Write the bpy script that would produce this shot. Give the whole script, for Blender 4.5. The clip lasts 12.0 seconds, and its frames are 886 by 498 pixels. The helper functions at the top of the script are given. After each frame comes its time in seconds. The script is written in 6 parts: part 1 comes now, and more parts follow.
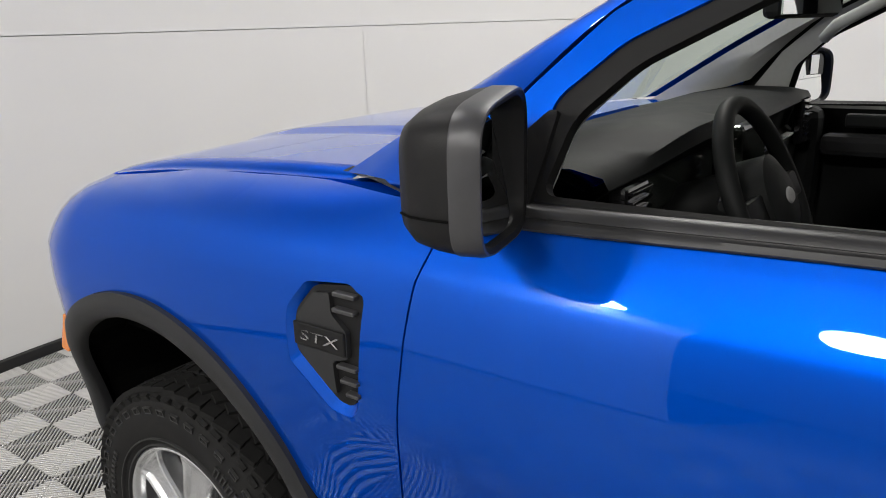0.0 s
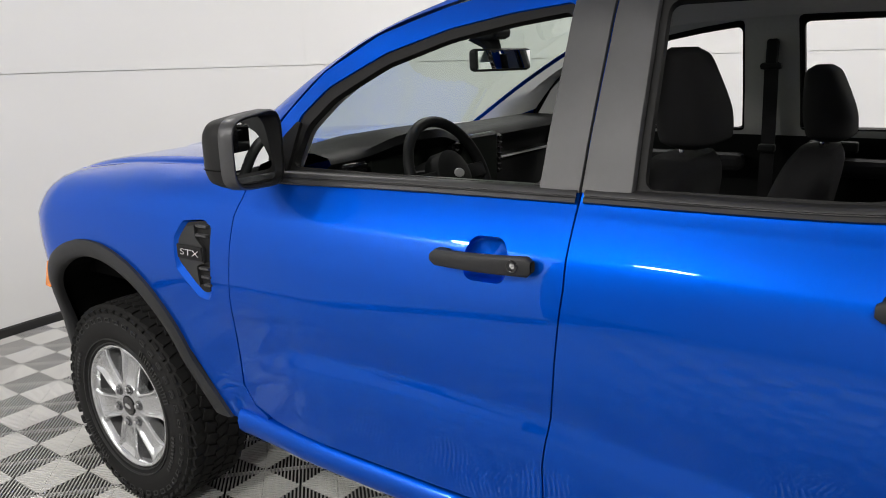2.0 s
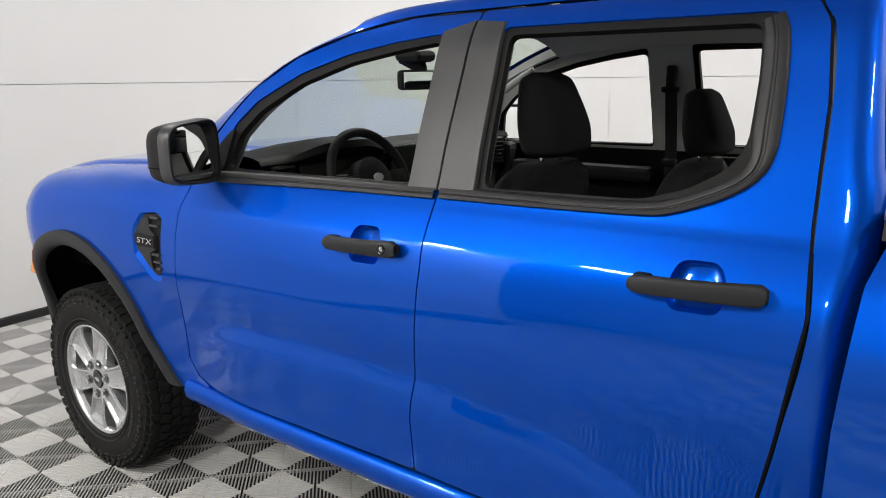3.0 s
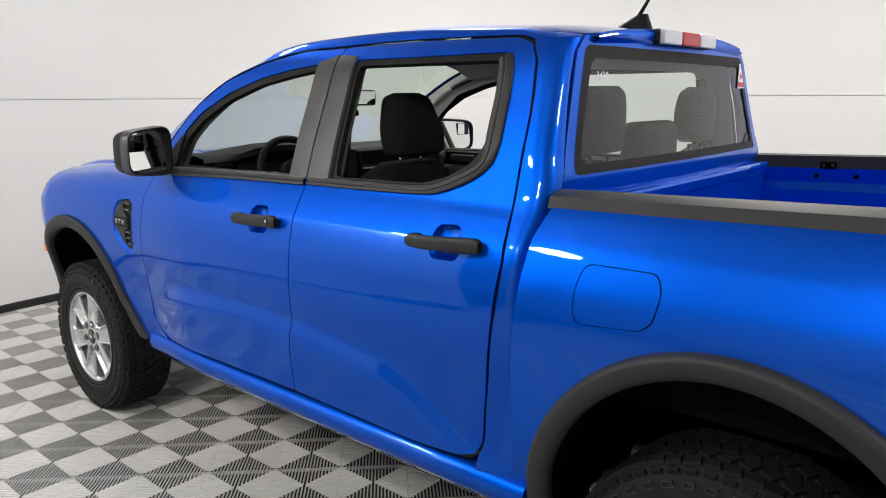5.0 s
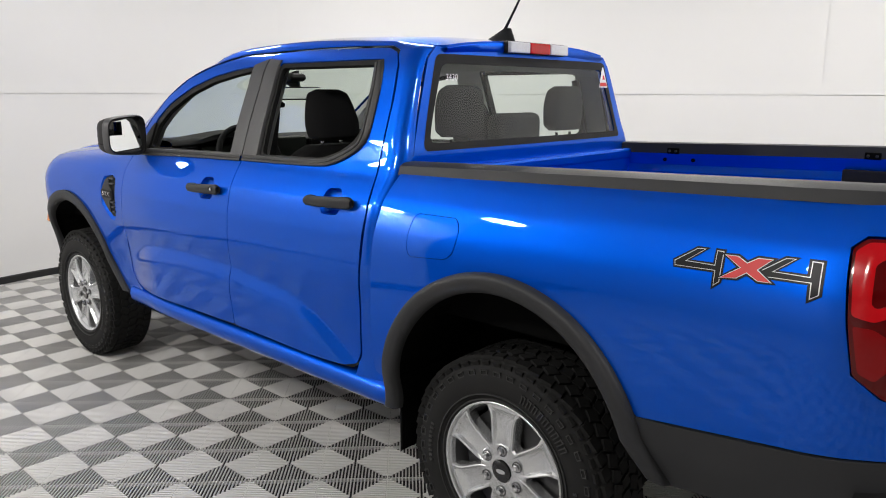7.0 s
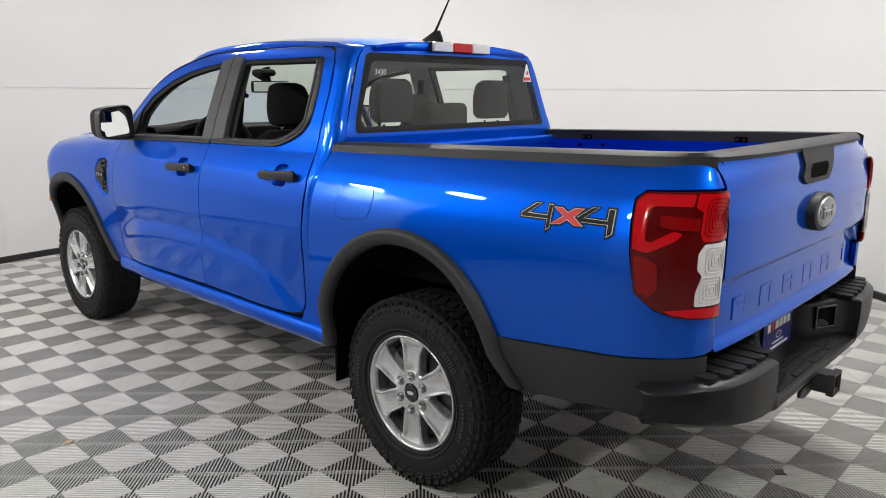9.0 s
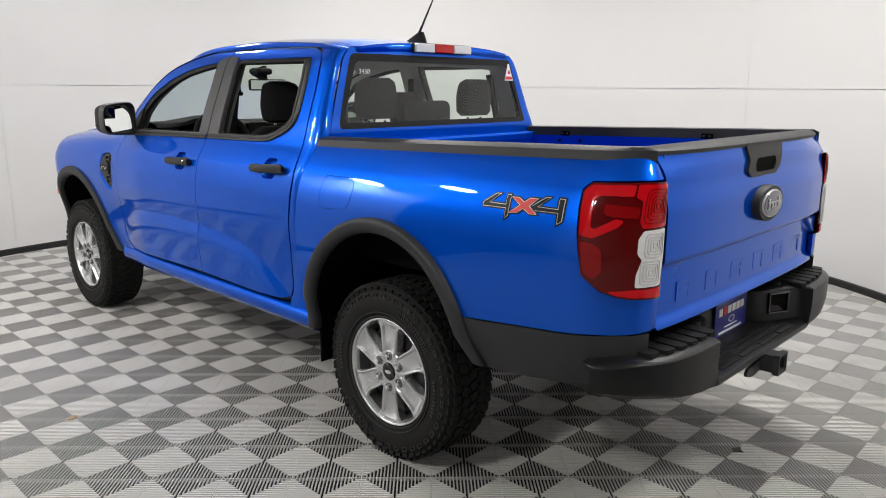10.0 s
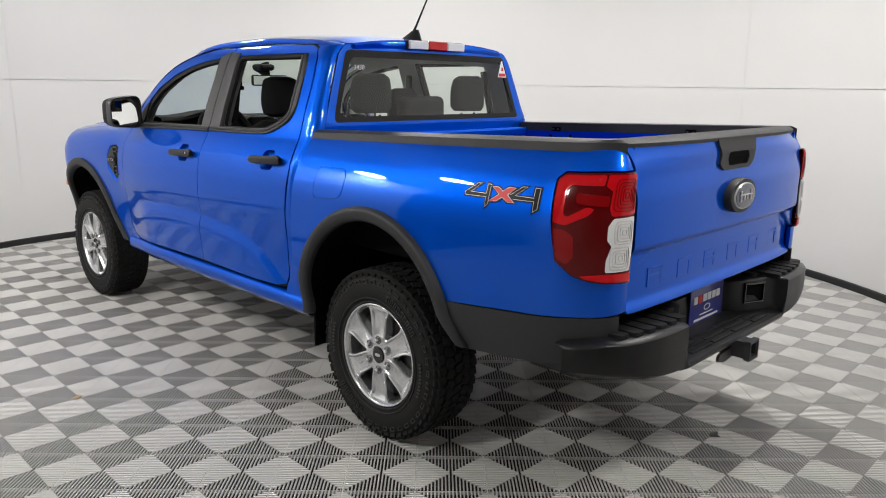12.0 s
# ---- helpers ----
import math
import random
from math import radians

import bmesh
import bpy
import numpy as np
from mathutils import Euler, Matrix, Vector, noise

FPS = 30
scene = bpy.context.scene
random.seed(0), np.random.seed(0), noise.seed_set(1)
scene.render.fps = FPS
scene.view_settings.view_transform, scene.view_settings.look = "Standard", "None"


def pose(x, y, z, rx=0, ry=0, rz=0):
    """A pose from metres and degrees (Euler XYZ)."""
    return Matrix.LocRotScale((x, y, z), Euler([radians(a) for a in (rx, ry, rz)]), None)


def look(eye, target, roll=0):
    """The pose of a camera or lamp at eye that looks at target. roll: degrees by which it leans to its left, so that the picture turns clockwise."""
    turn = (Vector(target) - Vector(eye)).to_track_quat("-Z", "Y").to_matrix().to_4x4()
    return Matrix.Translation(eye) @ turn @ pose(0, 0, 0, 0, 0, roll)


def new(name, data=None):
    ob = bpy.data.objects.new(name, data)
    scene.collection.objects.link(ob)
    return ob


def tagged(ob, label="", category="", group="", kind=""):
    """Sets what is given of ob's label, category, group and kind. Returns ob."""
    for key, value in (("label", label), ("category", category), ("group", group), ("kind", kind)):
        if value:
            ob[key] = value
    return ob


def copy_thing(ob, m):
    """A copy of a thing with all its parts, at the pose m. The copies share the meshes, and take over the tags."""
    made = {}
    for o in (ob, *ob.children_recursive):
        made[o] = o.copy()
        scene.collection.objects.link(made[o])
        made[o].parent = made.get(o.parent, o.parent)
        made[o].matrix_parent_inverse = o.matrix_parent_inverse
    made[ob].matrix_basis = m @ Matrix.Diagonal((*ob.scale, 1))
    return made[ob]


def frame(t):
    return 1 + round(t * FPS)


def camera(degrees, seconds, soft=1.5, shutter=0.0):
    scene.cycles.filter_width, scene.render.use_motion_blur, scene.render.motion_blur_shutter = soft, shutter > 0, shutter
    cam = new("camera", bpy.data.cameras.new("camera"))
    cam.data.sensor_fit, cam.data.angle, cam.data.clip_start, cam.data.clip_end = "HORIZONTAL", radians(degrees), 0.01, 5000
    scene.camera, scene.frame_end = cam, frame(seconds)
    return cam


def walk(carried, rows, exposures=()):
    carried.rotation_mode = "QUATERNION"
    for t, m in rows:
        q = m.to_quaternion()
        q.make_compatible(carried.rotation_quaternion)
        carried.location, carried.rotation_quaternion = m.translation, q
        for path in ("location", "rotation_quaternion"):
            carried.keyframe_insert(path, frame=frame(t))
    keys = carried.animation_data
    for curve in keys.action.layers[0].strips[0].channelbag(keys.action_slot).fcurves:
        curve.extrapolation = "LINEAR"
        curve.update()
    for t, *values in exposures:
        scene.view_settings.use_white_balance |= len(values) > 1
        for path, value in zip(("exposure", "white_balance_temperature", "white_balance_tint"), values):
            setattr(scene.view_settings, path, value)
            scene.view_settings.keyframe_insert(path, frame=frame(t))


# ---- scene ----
# ---- camera and walk ----
cam = camera(61.9, 12.0, soft=1.0)
PATH = [
    (0, (-1.720, 1.822, 1.564), (-0.174, 2.952, 0.988), -1.9),
    (0.5, (-1.846, 1.531, 1.568), (-0.295, 2.676, 1.038), -1.3),
    (1, (-1.963, 1.305, 1.580), (-0.404, 2.441, 1.053), -1.8),
    (1.5, (-2.090, 1.046, 1.594), (-0.527, 2.183, 1.081), -1.8),
    (2, (-2.198, 0.814, 1.602), (-0.629, 1.950, 1.104), -1.6),
    (2.5, (-2.242, 0.575, 1.604), (-0.678, 1.729, 1.129), -1.0),
    (4.5, (-2.373, -0.314, 1.606), (-0.878, 0.948, 1.192), -0.3),
    (5, (-2.414, -0.53, 1.607), (-0.937, 0.755, 1.198), -0.3),
    (5.5, (-2.48, -0.748, 1.609), (-1.015, 0.551, 1.202), -0.3),
    (6, (-2.539, -0.94, 1.609), (-1.082, 0.368, 1.203), -0.2),
    (6.5, (-2.573, -1.135, 1.606), (-1.121, 0.178, 1.195), -0.1),
    (7, (-2.615, -1.347, 1.6), (-1.17, -0.028, 1.186), 0.1),
    (9, (-2.8, -1.981, 1.579), (-1.368, -0.649, 1.158), 0.2),
    (9.5, (-2.822, -2.103, 1.584), (-1.399, -0.763, 1.157), 0.2),
    (10, (-2.853, -2.229, 1.586), (-1.441, -0.879, 1.158), 0.3),
    (10.5, (-2.869, -2.307, 1.584), (-1.466, -0.947, 1.155), 0.4),
    (11, (-2.876, -2.354, 1.581), (-1.48, -0.988, 1.152), 0.5),
    (11.5, (-2.884, -2.377, 1.574), (-1.49, -1.009, 1.144), 0.6),
    (12, (-2.89, -2.394, 1.572), (-1.496, -1.027, 1.141), 0.7),
]
walk(cam, [(t, look(eye, target, roll)) for t, eye, target, roll in PATH],
     [(0.0, -0.25), (1.0, -0.18), (2.5, -0.08), (4.5, -0.03), (7.0, -0.03), (9.0, -0.08), (12.0, -0.10)])

# ---- world and lights ----
world = bpy.data.worlds.new("room_light")
scene.world = world
world.use_nodes = True
world.node_tree.nodes["Background"].inputs[0].default_value = (0.9, 0.95, 1.0, 1)
world.node_tree.nodes["Background"].inputs[1].default_value = 0.25

TURN_CENTRE = (0.05, 1.47)
WALL_R = 4.12
CEILING_Z = 3.6
LAMP_GLOW = 9.0
# round ceiling lamps, all unseen: x, y, radius, watts, drop below the ceiling
# the first two answer highlights on the paint, the other six are added fill
LAMPS = [(-3.3, 3.5, 0.18, 46, 0.72), (-3.1, 2.1, 0.18, 52, 0.72), (1.7, 3.0, 0.3, 60, 0), (1.9, 0.9, 0.3, 60, 0),
         (1.6, -1.2, 0.3, 60, 0), (-4.8, -0.1, 0.3, 112, 0), (-0.9, -3.0, 0.3, 68, 0), (-0.2, 4.2, 0.25, 20, 0)]


# ---- materials ----
def material(name, colour, rough=0.5, metal=0.0, coat=0.0, coat_rough=0.03, spec=0.5):
    m = bpy.data.materials.new(name)
    m.use_nodes = True
    b = m.node_tree.nodes["Principled BSDF"]
    b.inputs["Base Color"].default_value = (*colour, 1)
    b.inputs["Roughness"].default_value = rough
    b.inputs["Metallic"].default_value = metal
    b.inputs["Coat Weight"].default_value = coat
    b.inputs["Coat Roughness"].default_value = coat_rough
    b.inputs["Specular IOR Level"].default_value = spec
    return m


def node(m, kind, **sets):
    n = m.node_tree.nodes.new(kind)
    for k, v in sets.items():
        n.inputs[k.replace("_", " ")].default_value = v
    return n


def varied(m, colour_a, colour_b, scale=8.0, detail=6.0, bump=0.0, bump_scale=120.0, rough=None, bump_distance=0.001):
    """Colour that drifts between two tones, a fine relief, and a roughness that varies with both."""
    t = m.node_tree
    b = t.nodes["Principled BSDF"]
    co = t.nodes.new("ShaderNodeTexCoord")
    n = node(m, "ShaderNodeTexNoise", Scale=scale, Detail=detail, Roughness=0.6)
    t.links.new(co.outputs["Object"], n.inputs["Vector"])
    mix = t.nodes.new("ShaderNodeMix")
    mix.data_type = "RGBA"
    mix.inputs[6].default_value, mix.inputs[7].default_value = (*colour_a, 1), (*colour_b, 1)
    t.links.new(n.outputs[0], mix.inputs[0])
    t.links.new(mix.outputs[2], b.inputs["Base Color"])
    if rough:
        r = t.nodes.new("ShaderNodeMapRange")
        r.inputs["To Min"].default_value, r.inputs["To Max"].default_value = rough
        t.links.new(n.outputs[0], r.inputs["Value"])
        t.links.new(r.outputs[0], b.inputs["Roughness"])
    if bump:
        f = node(m, "ShaderNodeTexNoise", Scale=bump_scale, Detail=3.0)
        t.links.new(co.outputs["Object"], f.inputs["Vector"])
        bp = node(m, "ShaderNodeBump", Strength=bump, Distance=bump_distance)
        t.links.new(f.outputs[0], bp.inputs["Height"])
        t.links.new(bp.outputs[0], b.inputs["Normal"])
    return m


def car_paint():
    """Metallic flake base under a mirror-smooth clear coat, whose reflections the pigment tints."""
    m = material("blue_metallic_paint", (0.0, 0.08, 0.56), 0.40, 0.75, spec=0.04)
    t = m.node_tree
    b = t.nodes["Principled BSDF"]
    b.inputs["Specular Tint"].default_value = (0.05, 0.55, 1.0, 1)
    varied(m, (0.0, 0.075, 0.56), (0.0, 0.089, 0.64), 900.0, 2.0, rough=(0.38, 0.46))
    coat = t.nodes.new("ShaderNodeBsdfGlossy")
    coat.inputs["Roughness"].default_value = 0.012
    facing = t.nodes.new("ShaderNodeLayerWeight")
    facing.inputs[0].default_value = 0.5
    power = t.nodes.new("ShaderNodeMath")
    power.operation = "POWER"
    power.inputs[1].default_value = 4.6
    fres = t.nodes.new("ShaderNodeMath")
    fres.operation = "MULTIPLY_ADD"
    fres.inputs[1].default_value, fres.inputs[2].default_value = 0.955, 0.045
    t.links.new(facing.outputs["Facing"], power.inputs[0])
    t.links.new(power.outputs[0], fres.inputs[0])
    sheen = t.nodes.new("ShaderNodeMix")
    sheen.data_type = "RGBA"
    sheen.inputs[6].default_value, sheen.inputs[7].default_value = (0.36, 0.66, 1.0, 1), (1.0, 1.0, 1.0, 1)
    mix = t.nodes.new("ShaderNodeMixShader")
    whiten = t.nodes.new("ShaderNodeMath")
    whiten.operation, whiten.use_clamp = "MULTIPLY", True
    whiten.inputs[1].default_value = 3.0
    t.links.new(fres.outputs[0], whiten.inputs[0])
    t.links.new(whiten.outputs[0], sheen.inputs[0])
    t.links.new(sheen.outputs[2], coat.inputs["Color"])
    t.links.new(fres.outputs[0], mix.inputs[0])
    t.links.new(b.outputs[0], mix.inputs[1])
    t.links.new(coat.outputs[0], mix.inputs[2])
    t.links.new(mix.outputs[0], t.nodes["Material Output"].inputs[0])
    return m


paint = car_paint()
black_plastic = varied(material("black_grained_plastic", (0.03, 0.03, 0.032), 0.5, spec=0.22), (0.008, 0.008, 0.0085), (0.014, 0.014, 0.0145), 14.0, bump=0.25, bump_scale=900, rough=(0.42, 0.6))
flare_plastic = varied(material("dark_grey_flare_plastic", (0.04, 0.04, 0.042), 0.55, spec=0.35), (0.018, 0.0185, 0.020), (0.027, 0.0275, 0.030), 6.0, bump=0.2, bump_scale=1200, rough=(0.45, 0.6))
bumper_black = varied(material("black_satin_bumper_plastic", (0.008, 0.008, 0.009), 0.34, spec=0.28), (0.005, 0.005, 0.0055), (0.010, 0.010, 0.0105), 18.0, bump=0.18, bump_scale=1100, rough=(0.27, 0.40))
gloss_black = material("gloss_black_trim", (0.008, 0.008, 0.009), 0.12, coat=0.6)
pillar_film = varied(material("satin_black_pillar_film", (0.03, 0.03, 0.032), 0.4), (0.042, 0.042, 0.044), (0.055, 0.055, 0.058), 40.0, bump=0.15, bump_scale=1500, rough=(0.36, 0.46))
rubber = varied(material("black_seal_rubber", (0.012, 0.012, 0.012), 0.6, spec=0.25), (0.007, 0.007, 0.007), (0.013, 0.013, 0.013), 30.0, rough=(0.5, 0.7))
tyre_rubber = varied(material("tyre_rubber", (0.02, 0.02, 0.02), 0.75, spec=0.18), (0.010, 0.010, 0.0103), (0.020, 0.0198, 0.0196), 9.0, 8.0, bump=0.35, bump_scale=160, rough=(0.6, 0.85))
tyre_print = varied(material("raised_tyre_print", (0.03, 0.03, 0.03), 0.6), (0.026, 0.026, 0.0265), (0.036, 0.036, 0.0365), 40.0)
alloy = varied(material("silver_alloy", (0.62, 0.63, 0.64), 0.28, 0.85), (0.66, 0.67, 0.68), (0.76, 0.77, 0.78), 600.0, rough=(0.22, 0.30))
dark_metal = material("dark_steel", (0.05, 0.05, 0.052), 0.45, 0.6)
chrome = material("chrome", (0.8, 0.8, 0.82), 0.08, 1.0)
under_black = material("underbody_black", (0.004, 0.004, 0.004), 0.8, spec=0.06)
cabin_black = varied(material("black_cabin_plastic", (0.02, 0.02, 0.021), 0.55, spec=0.12), (0.010, 0.011, 0.011), (0.017, 0.018, 0.018), 20.0, bump=0.3, bump_scale=700, rough=(0.45, 0.65))
cloth = varied(material("black_woven_cloth", (0.012, 0.012, 0.013), 0.9), (0.009, 0.009, 0.01), (0.018, 0.018, 0.02), 60.0, bump=0.5, bump_scale=1400, rough=(0.85, 0.95))
headliner = varied(material("grey_headliner_cloth", (0.32, 0.32, 0.31), 0.9), (0.46, 0.46, 0.445), (0.54, 0.54, 0.52), 80.0, bump=0.2, bump_scale=1500)
wall_paint = varied(material("white_wall_paint", (0.70, 0.695, 0.68), 0.55), (0.68, 0.675, 0.66), (0.72, 0.715, 0.70), 1.3, 8.0, bump=0.08, bump_scale=60, rough=(0.45, 0.6), bump_distance=0.004)
ceiling_paint = varied(material("ceiling_paint", (0.7, 0.7, 0.69), 0.8), (0.52, 0.52, 0.51), (0.60, 0.60, 0.59), 1.0)
far_paint = varied(material("grey_hall_paint", (0.08, 0.08, 0.08), 0.8), (0.50, 0.50, 0.495), (0.58, 0.58, 0.575), 0.8)
joint_dark = material("panel_joint", (0.62, 0.62, 0.61), 0.8)
base_black = material("black_baseboard", (0.012, 0.012, 0.012), 0.5)
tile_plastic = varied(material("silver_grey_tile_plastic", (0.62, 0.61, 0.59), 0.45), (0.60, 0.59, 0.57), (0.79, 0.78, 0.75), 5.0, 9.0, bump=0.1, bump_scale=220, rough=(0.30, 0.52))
belt_black = varied(material("satin_belt_plastic", (0.03, 0.03, 0.031), 0.35), (0.018, 0.018, 0.019), (0.027, 0.027, 0.028), 60.0, bump=0.1, bump_scale=1500, rough=(0.38, 0.5))
# same tile plastic, coloured darker for the shade seen between ribs
tile_gap_shade = varied(material("shaded_grey_tile_plastic", (0.45, 0.44, 0.43), 0.5), (0.36, 0.355, 0.345), (0.52, 0.51, 0.49), 5.0, 9.0, bump=0.1, bump_scale=220, rough=(0.38, 0.58))
slab = varied(material("dark_subfloor", (0.05, 0.05, 0.05), 0.85), (0.008, 0.008, 0.008), (0.016, 0.016, 0.015), 4.0)
red_lens = material("red_lamp_lens", (0.50, 0.002, 0.006), 0.15, coat=0.5, spec=0.15)
deep_red = material("deep_red_lamp_lens", (0.085, 0.0005, 0.001), 0.12, coat=0.45, spec=0.15)
mid_red = material("mid_red_lamp_lens", (0.21, 0.001, 0.002), 0.15, coat=0.5, spec=0.15)
clear_lens = varied(material("clear_lamp_lens", (0.7, 0.7, 0.7), 0.12, coat=1.0), (0.6, 0.6, 0.6), (0.8, 0.8, 0.8), 90.0)
lens_grey = material("grey_lens_rib", (0.58, 0.58, 0.58), 0.25)
orange_lens = material("amber_marker_lens", (0.85, 0.24, 0.015), 0.2, coat=1.0)
white_ink = material("white_ink", (0.8, 0.8, 0.8), 0.6)
leaf_brown = varied(material("dry_leaf", (0.4, 0.24, 0.1), 0.8), (0.34, 0.24, 0.14), (0.45, 0.32, 0.19), 90.0)
red_ink = material("red_ink", (0.6, 0.02, 0.02), 0.4)
black_ink = material("black_ink", (0.006, 0.006, 0.0065), 0.35, spec=0.2)
silver_ink = material("silver_ink", (0.5, 0.5, 0.5), 0.35, 0.3)
plate_blue = material("plate_blue", (0.01, 0.015, 0.2), 0.4, coat=0.5)
badge_blue = material("badge_blue", (0.01, 0.02, 0.06), 0.2, 0.4, coat=1.0)
screen_dark = material("dark_screen", (0.03, 0.035, 0.03), 0.12)


def glass_material(name, tint, reflect):
    m = bpy.data.materials.new(name)
    m.use_nodes = True
    t = m.node_tree
    out = t.nodes["Material Output"]
    t.nodes.remove(t.nodes["Principled BSDF"])
    clear = t.nodes.new("ShaderNodeBsdfTransparent")
    clear.inputs[0].default_value = (*tint, 1)
    gloss = t.nodes.new("ShaderNodeBsdfGlossy")
    gloss.inputs["Roughness"].default_value = 0.01
    fres = t.nodes.new("ShaderNodeLayerWeight")
    fres.inputs[0].default_value = 0.5
    power = t.nodes.new("ShaderNodeMath")
    power.operation = "POWER"
    power.inputs[1].default_value = 4.0
    mul = t.nodes.new("ShaderNodeMath")
    mul.operation = "MULTIPLY_ADD"
    mul.inputs[1].default_value, mul.inputs[2].default_value = 0.7 * reflect, 0.045
    mix = t.nodes.new("ShaderNodeMixShader")
    t.links.new(fres.outputs["Facing"], power.inputs[0])
    t.links.new(power.outputs[0], mul.inputs[0])
    t.links.new(mul.outputs[0], mix.inputs[0])
    t.links.new(clear.outputs[0], mix.inputs[1])
    t.links.new(gloss.outputs[0], mix.inputs[2])
    t.links.new(mix.outputs[0], out.inputs[0])
    return m


tinted_glass = glass_material("green_tinted_glass", (0.60, 0.68, 0.62), 0.9)
rear_glass = glass_material("rear_privacy_glass", (0.66, 0.73, 0.68), 1.0)
band_grey = varied(material("satin_grey_trim", (0.09, 0.09, 0.095), 0.4, 0.3), (0.058, 0.058, 0.061), (0.074, 0.074, 0.078), 40.0, bump=0.1, bump_scale=1500)
# rim alloy coloured dark for the shade behind the spokes; also on nut seats
barrel_shade = material("shaded_alloy_barrel", (0.10, 0.10, 0.102), 0.45, 0.6)
mirror_glass = material("mirror_glass", (0.86, 0.88, 0.88), 0.02, 1.0)


# ---- mesh tools ----
def part(name, bm, mat, parent=None, label="", smooth=False, m=None):
    """Links a bmesh as one mesh object under a thing or a part."""
    me = bpy.data.meshes.new(name)
    bm.to_mesh(me)
    bm.free()
    return part_mesh(name, me, mat, parent, label, smooth, m)


def part_mesh(name, me, mat, parent=None, label="", smooth=False, m=None):
    for x in (mat if isinstance(mat, (list, tuple)) else [mat]):
        me.materials.append(x)
    if smooth:
        me.shade_smooth()
    ob = new(name, me)
    if m is not None:
        ob.matrix_basis = m
    if parent is not None:
        ob.parent = parent
    if label:
        tagged(ob, label)
    return ob


def thing(name, label, category, group="", m=None, kind=""):
    e = new(name)
    e.empty_display_size = 0.1
    if m is not None:
        e.matrix_basis = m
    return tagged(e, label, category, group, kind)


def smooth_by_angle(ob, degrees=35):
    me = ob.data
    me.shade_smooth()
    bm = bmesh.new()
    bm.from_mesh(me)
    for e in bm.edges:
        e.smooth = len(e.link_faces) == 2 and e.calc_face_angle(0) < radians(degrees)
    bm.to_mesh(me)
    bm.free()
    return ob


def box(bm, x0, x1, y0, y1, z0, z1, bevel=0.0, m=None, segments=2):
    r = bmesh.ops.create_cube(bm, size=1)
    vs = r["verts"]
    for v in vs:
        v.co = Vector((x0 + (v.co.x + 0.5) * (x1 - x0), y0 + (v.co.y + 0.5) * (y1 - y0), z0 + (v.co.z + 0.5) * (z1 - z0)))
    if bevel:
        es = list({e for v in vs for e in v.link_edges})
        r = bmesh.ops.bevel(bm, geom=es, offset=bevel, segments=segments, affect="EDGES", profile=0.5)
        vs = list({v for f in r["faces"] for v in f.verts} | {v for v in vs if v.is_valid})
    if m is not None:
        bmesh.ops.transform(bm, matrix=m, verts=vs)
    return vs


def revolve(bm, profile, axis="x", steps=64, centre=(0, 0, 0), closed=False):
    """profile: (along axis, radius) pairs, spun round the axis."""
    rings = []
    for k in range(steps):
        a = 2 * math.pi * k / steps
        c, s = math.cos(a), math.sin(a)
        ring = []
        for h, r in profile:
            p = {"x": (h, r * c, r * s), "y": (r * s, h, r * c), "z": (r * c, r * s, h)}[axis]
            ring.append(bm.verts.new(Vector(p) + Vector(centre)))
        rings.append(ring)
    n = len(profile)
    for k in range(steps):
        a, b = rings[k], rings[(k + 1) % steps]
        for i in range(n if closed else n - 1):
            j = (i + 1) % n
            bm.faces.new((a[i], a[j], b[j], b[i]))
    return rings


def tube(bm, points, radius, sides=10, cap=True):
    """A round bar along points; radius may be a list."""
    pts = [Vector(p) for p in points]
    rad = radius if isinstance(radius, (list, tuple)) else [radius] * len(pts)
    rings, side = [], None
    for i, p in enumerate(pts):
        d = (pts[min(i + 1, len(pts) - 1)] - pts[max(i - 1, 0)]).normalized()
        if side is None:
            side = d.cross(Vector((0, 0, 1)) if abs(d.z) < 0.9 else Vector((1, 0, 0))).normalized()
        side = (side - d * side.dot(d)).normalized()
        other = d.cross(side)
        rings.append([bm.verts.new(p + rad[i] * (side * math.cos(2 * math.pi * k / sides) + other * math.sin(2 * math.pi * k / sides))) for k in range(sides)])
    for a, b in zip(rings, rings[1:]):
        for k in range(sides):
            bm.faces.new((a[k], a[(k + 1) % sides], b[(k + 1) % sides], b[k]))
    if cap:
        bm.faces.new(rings[0][::-1])
        bm.faces.new(rings[-1])


def extrude_outline(bm, outline, place, depth_vec):
    """A plate: outline of (u, v) pairs, laid into space by place(u, v), thickened along depth_vec."""
    a = [bm.verts.new(Vector(place(u, v))) for u, v in outline]
    b = [bm.verts.new(v.co + Vector(depth_vec)) for v in a]
    n = len(a)
    bm.faces.new(a)
    bm.faces.new(b[::-1])
    for i in range(n):
        bm.faces.new((a[i], b[i], b[(i + 1) % n], a[(i + 1) % n]))
    bmesh.ops.recalc_face_normals(bm, faces=bm.faces)


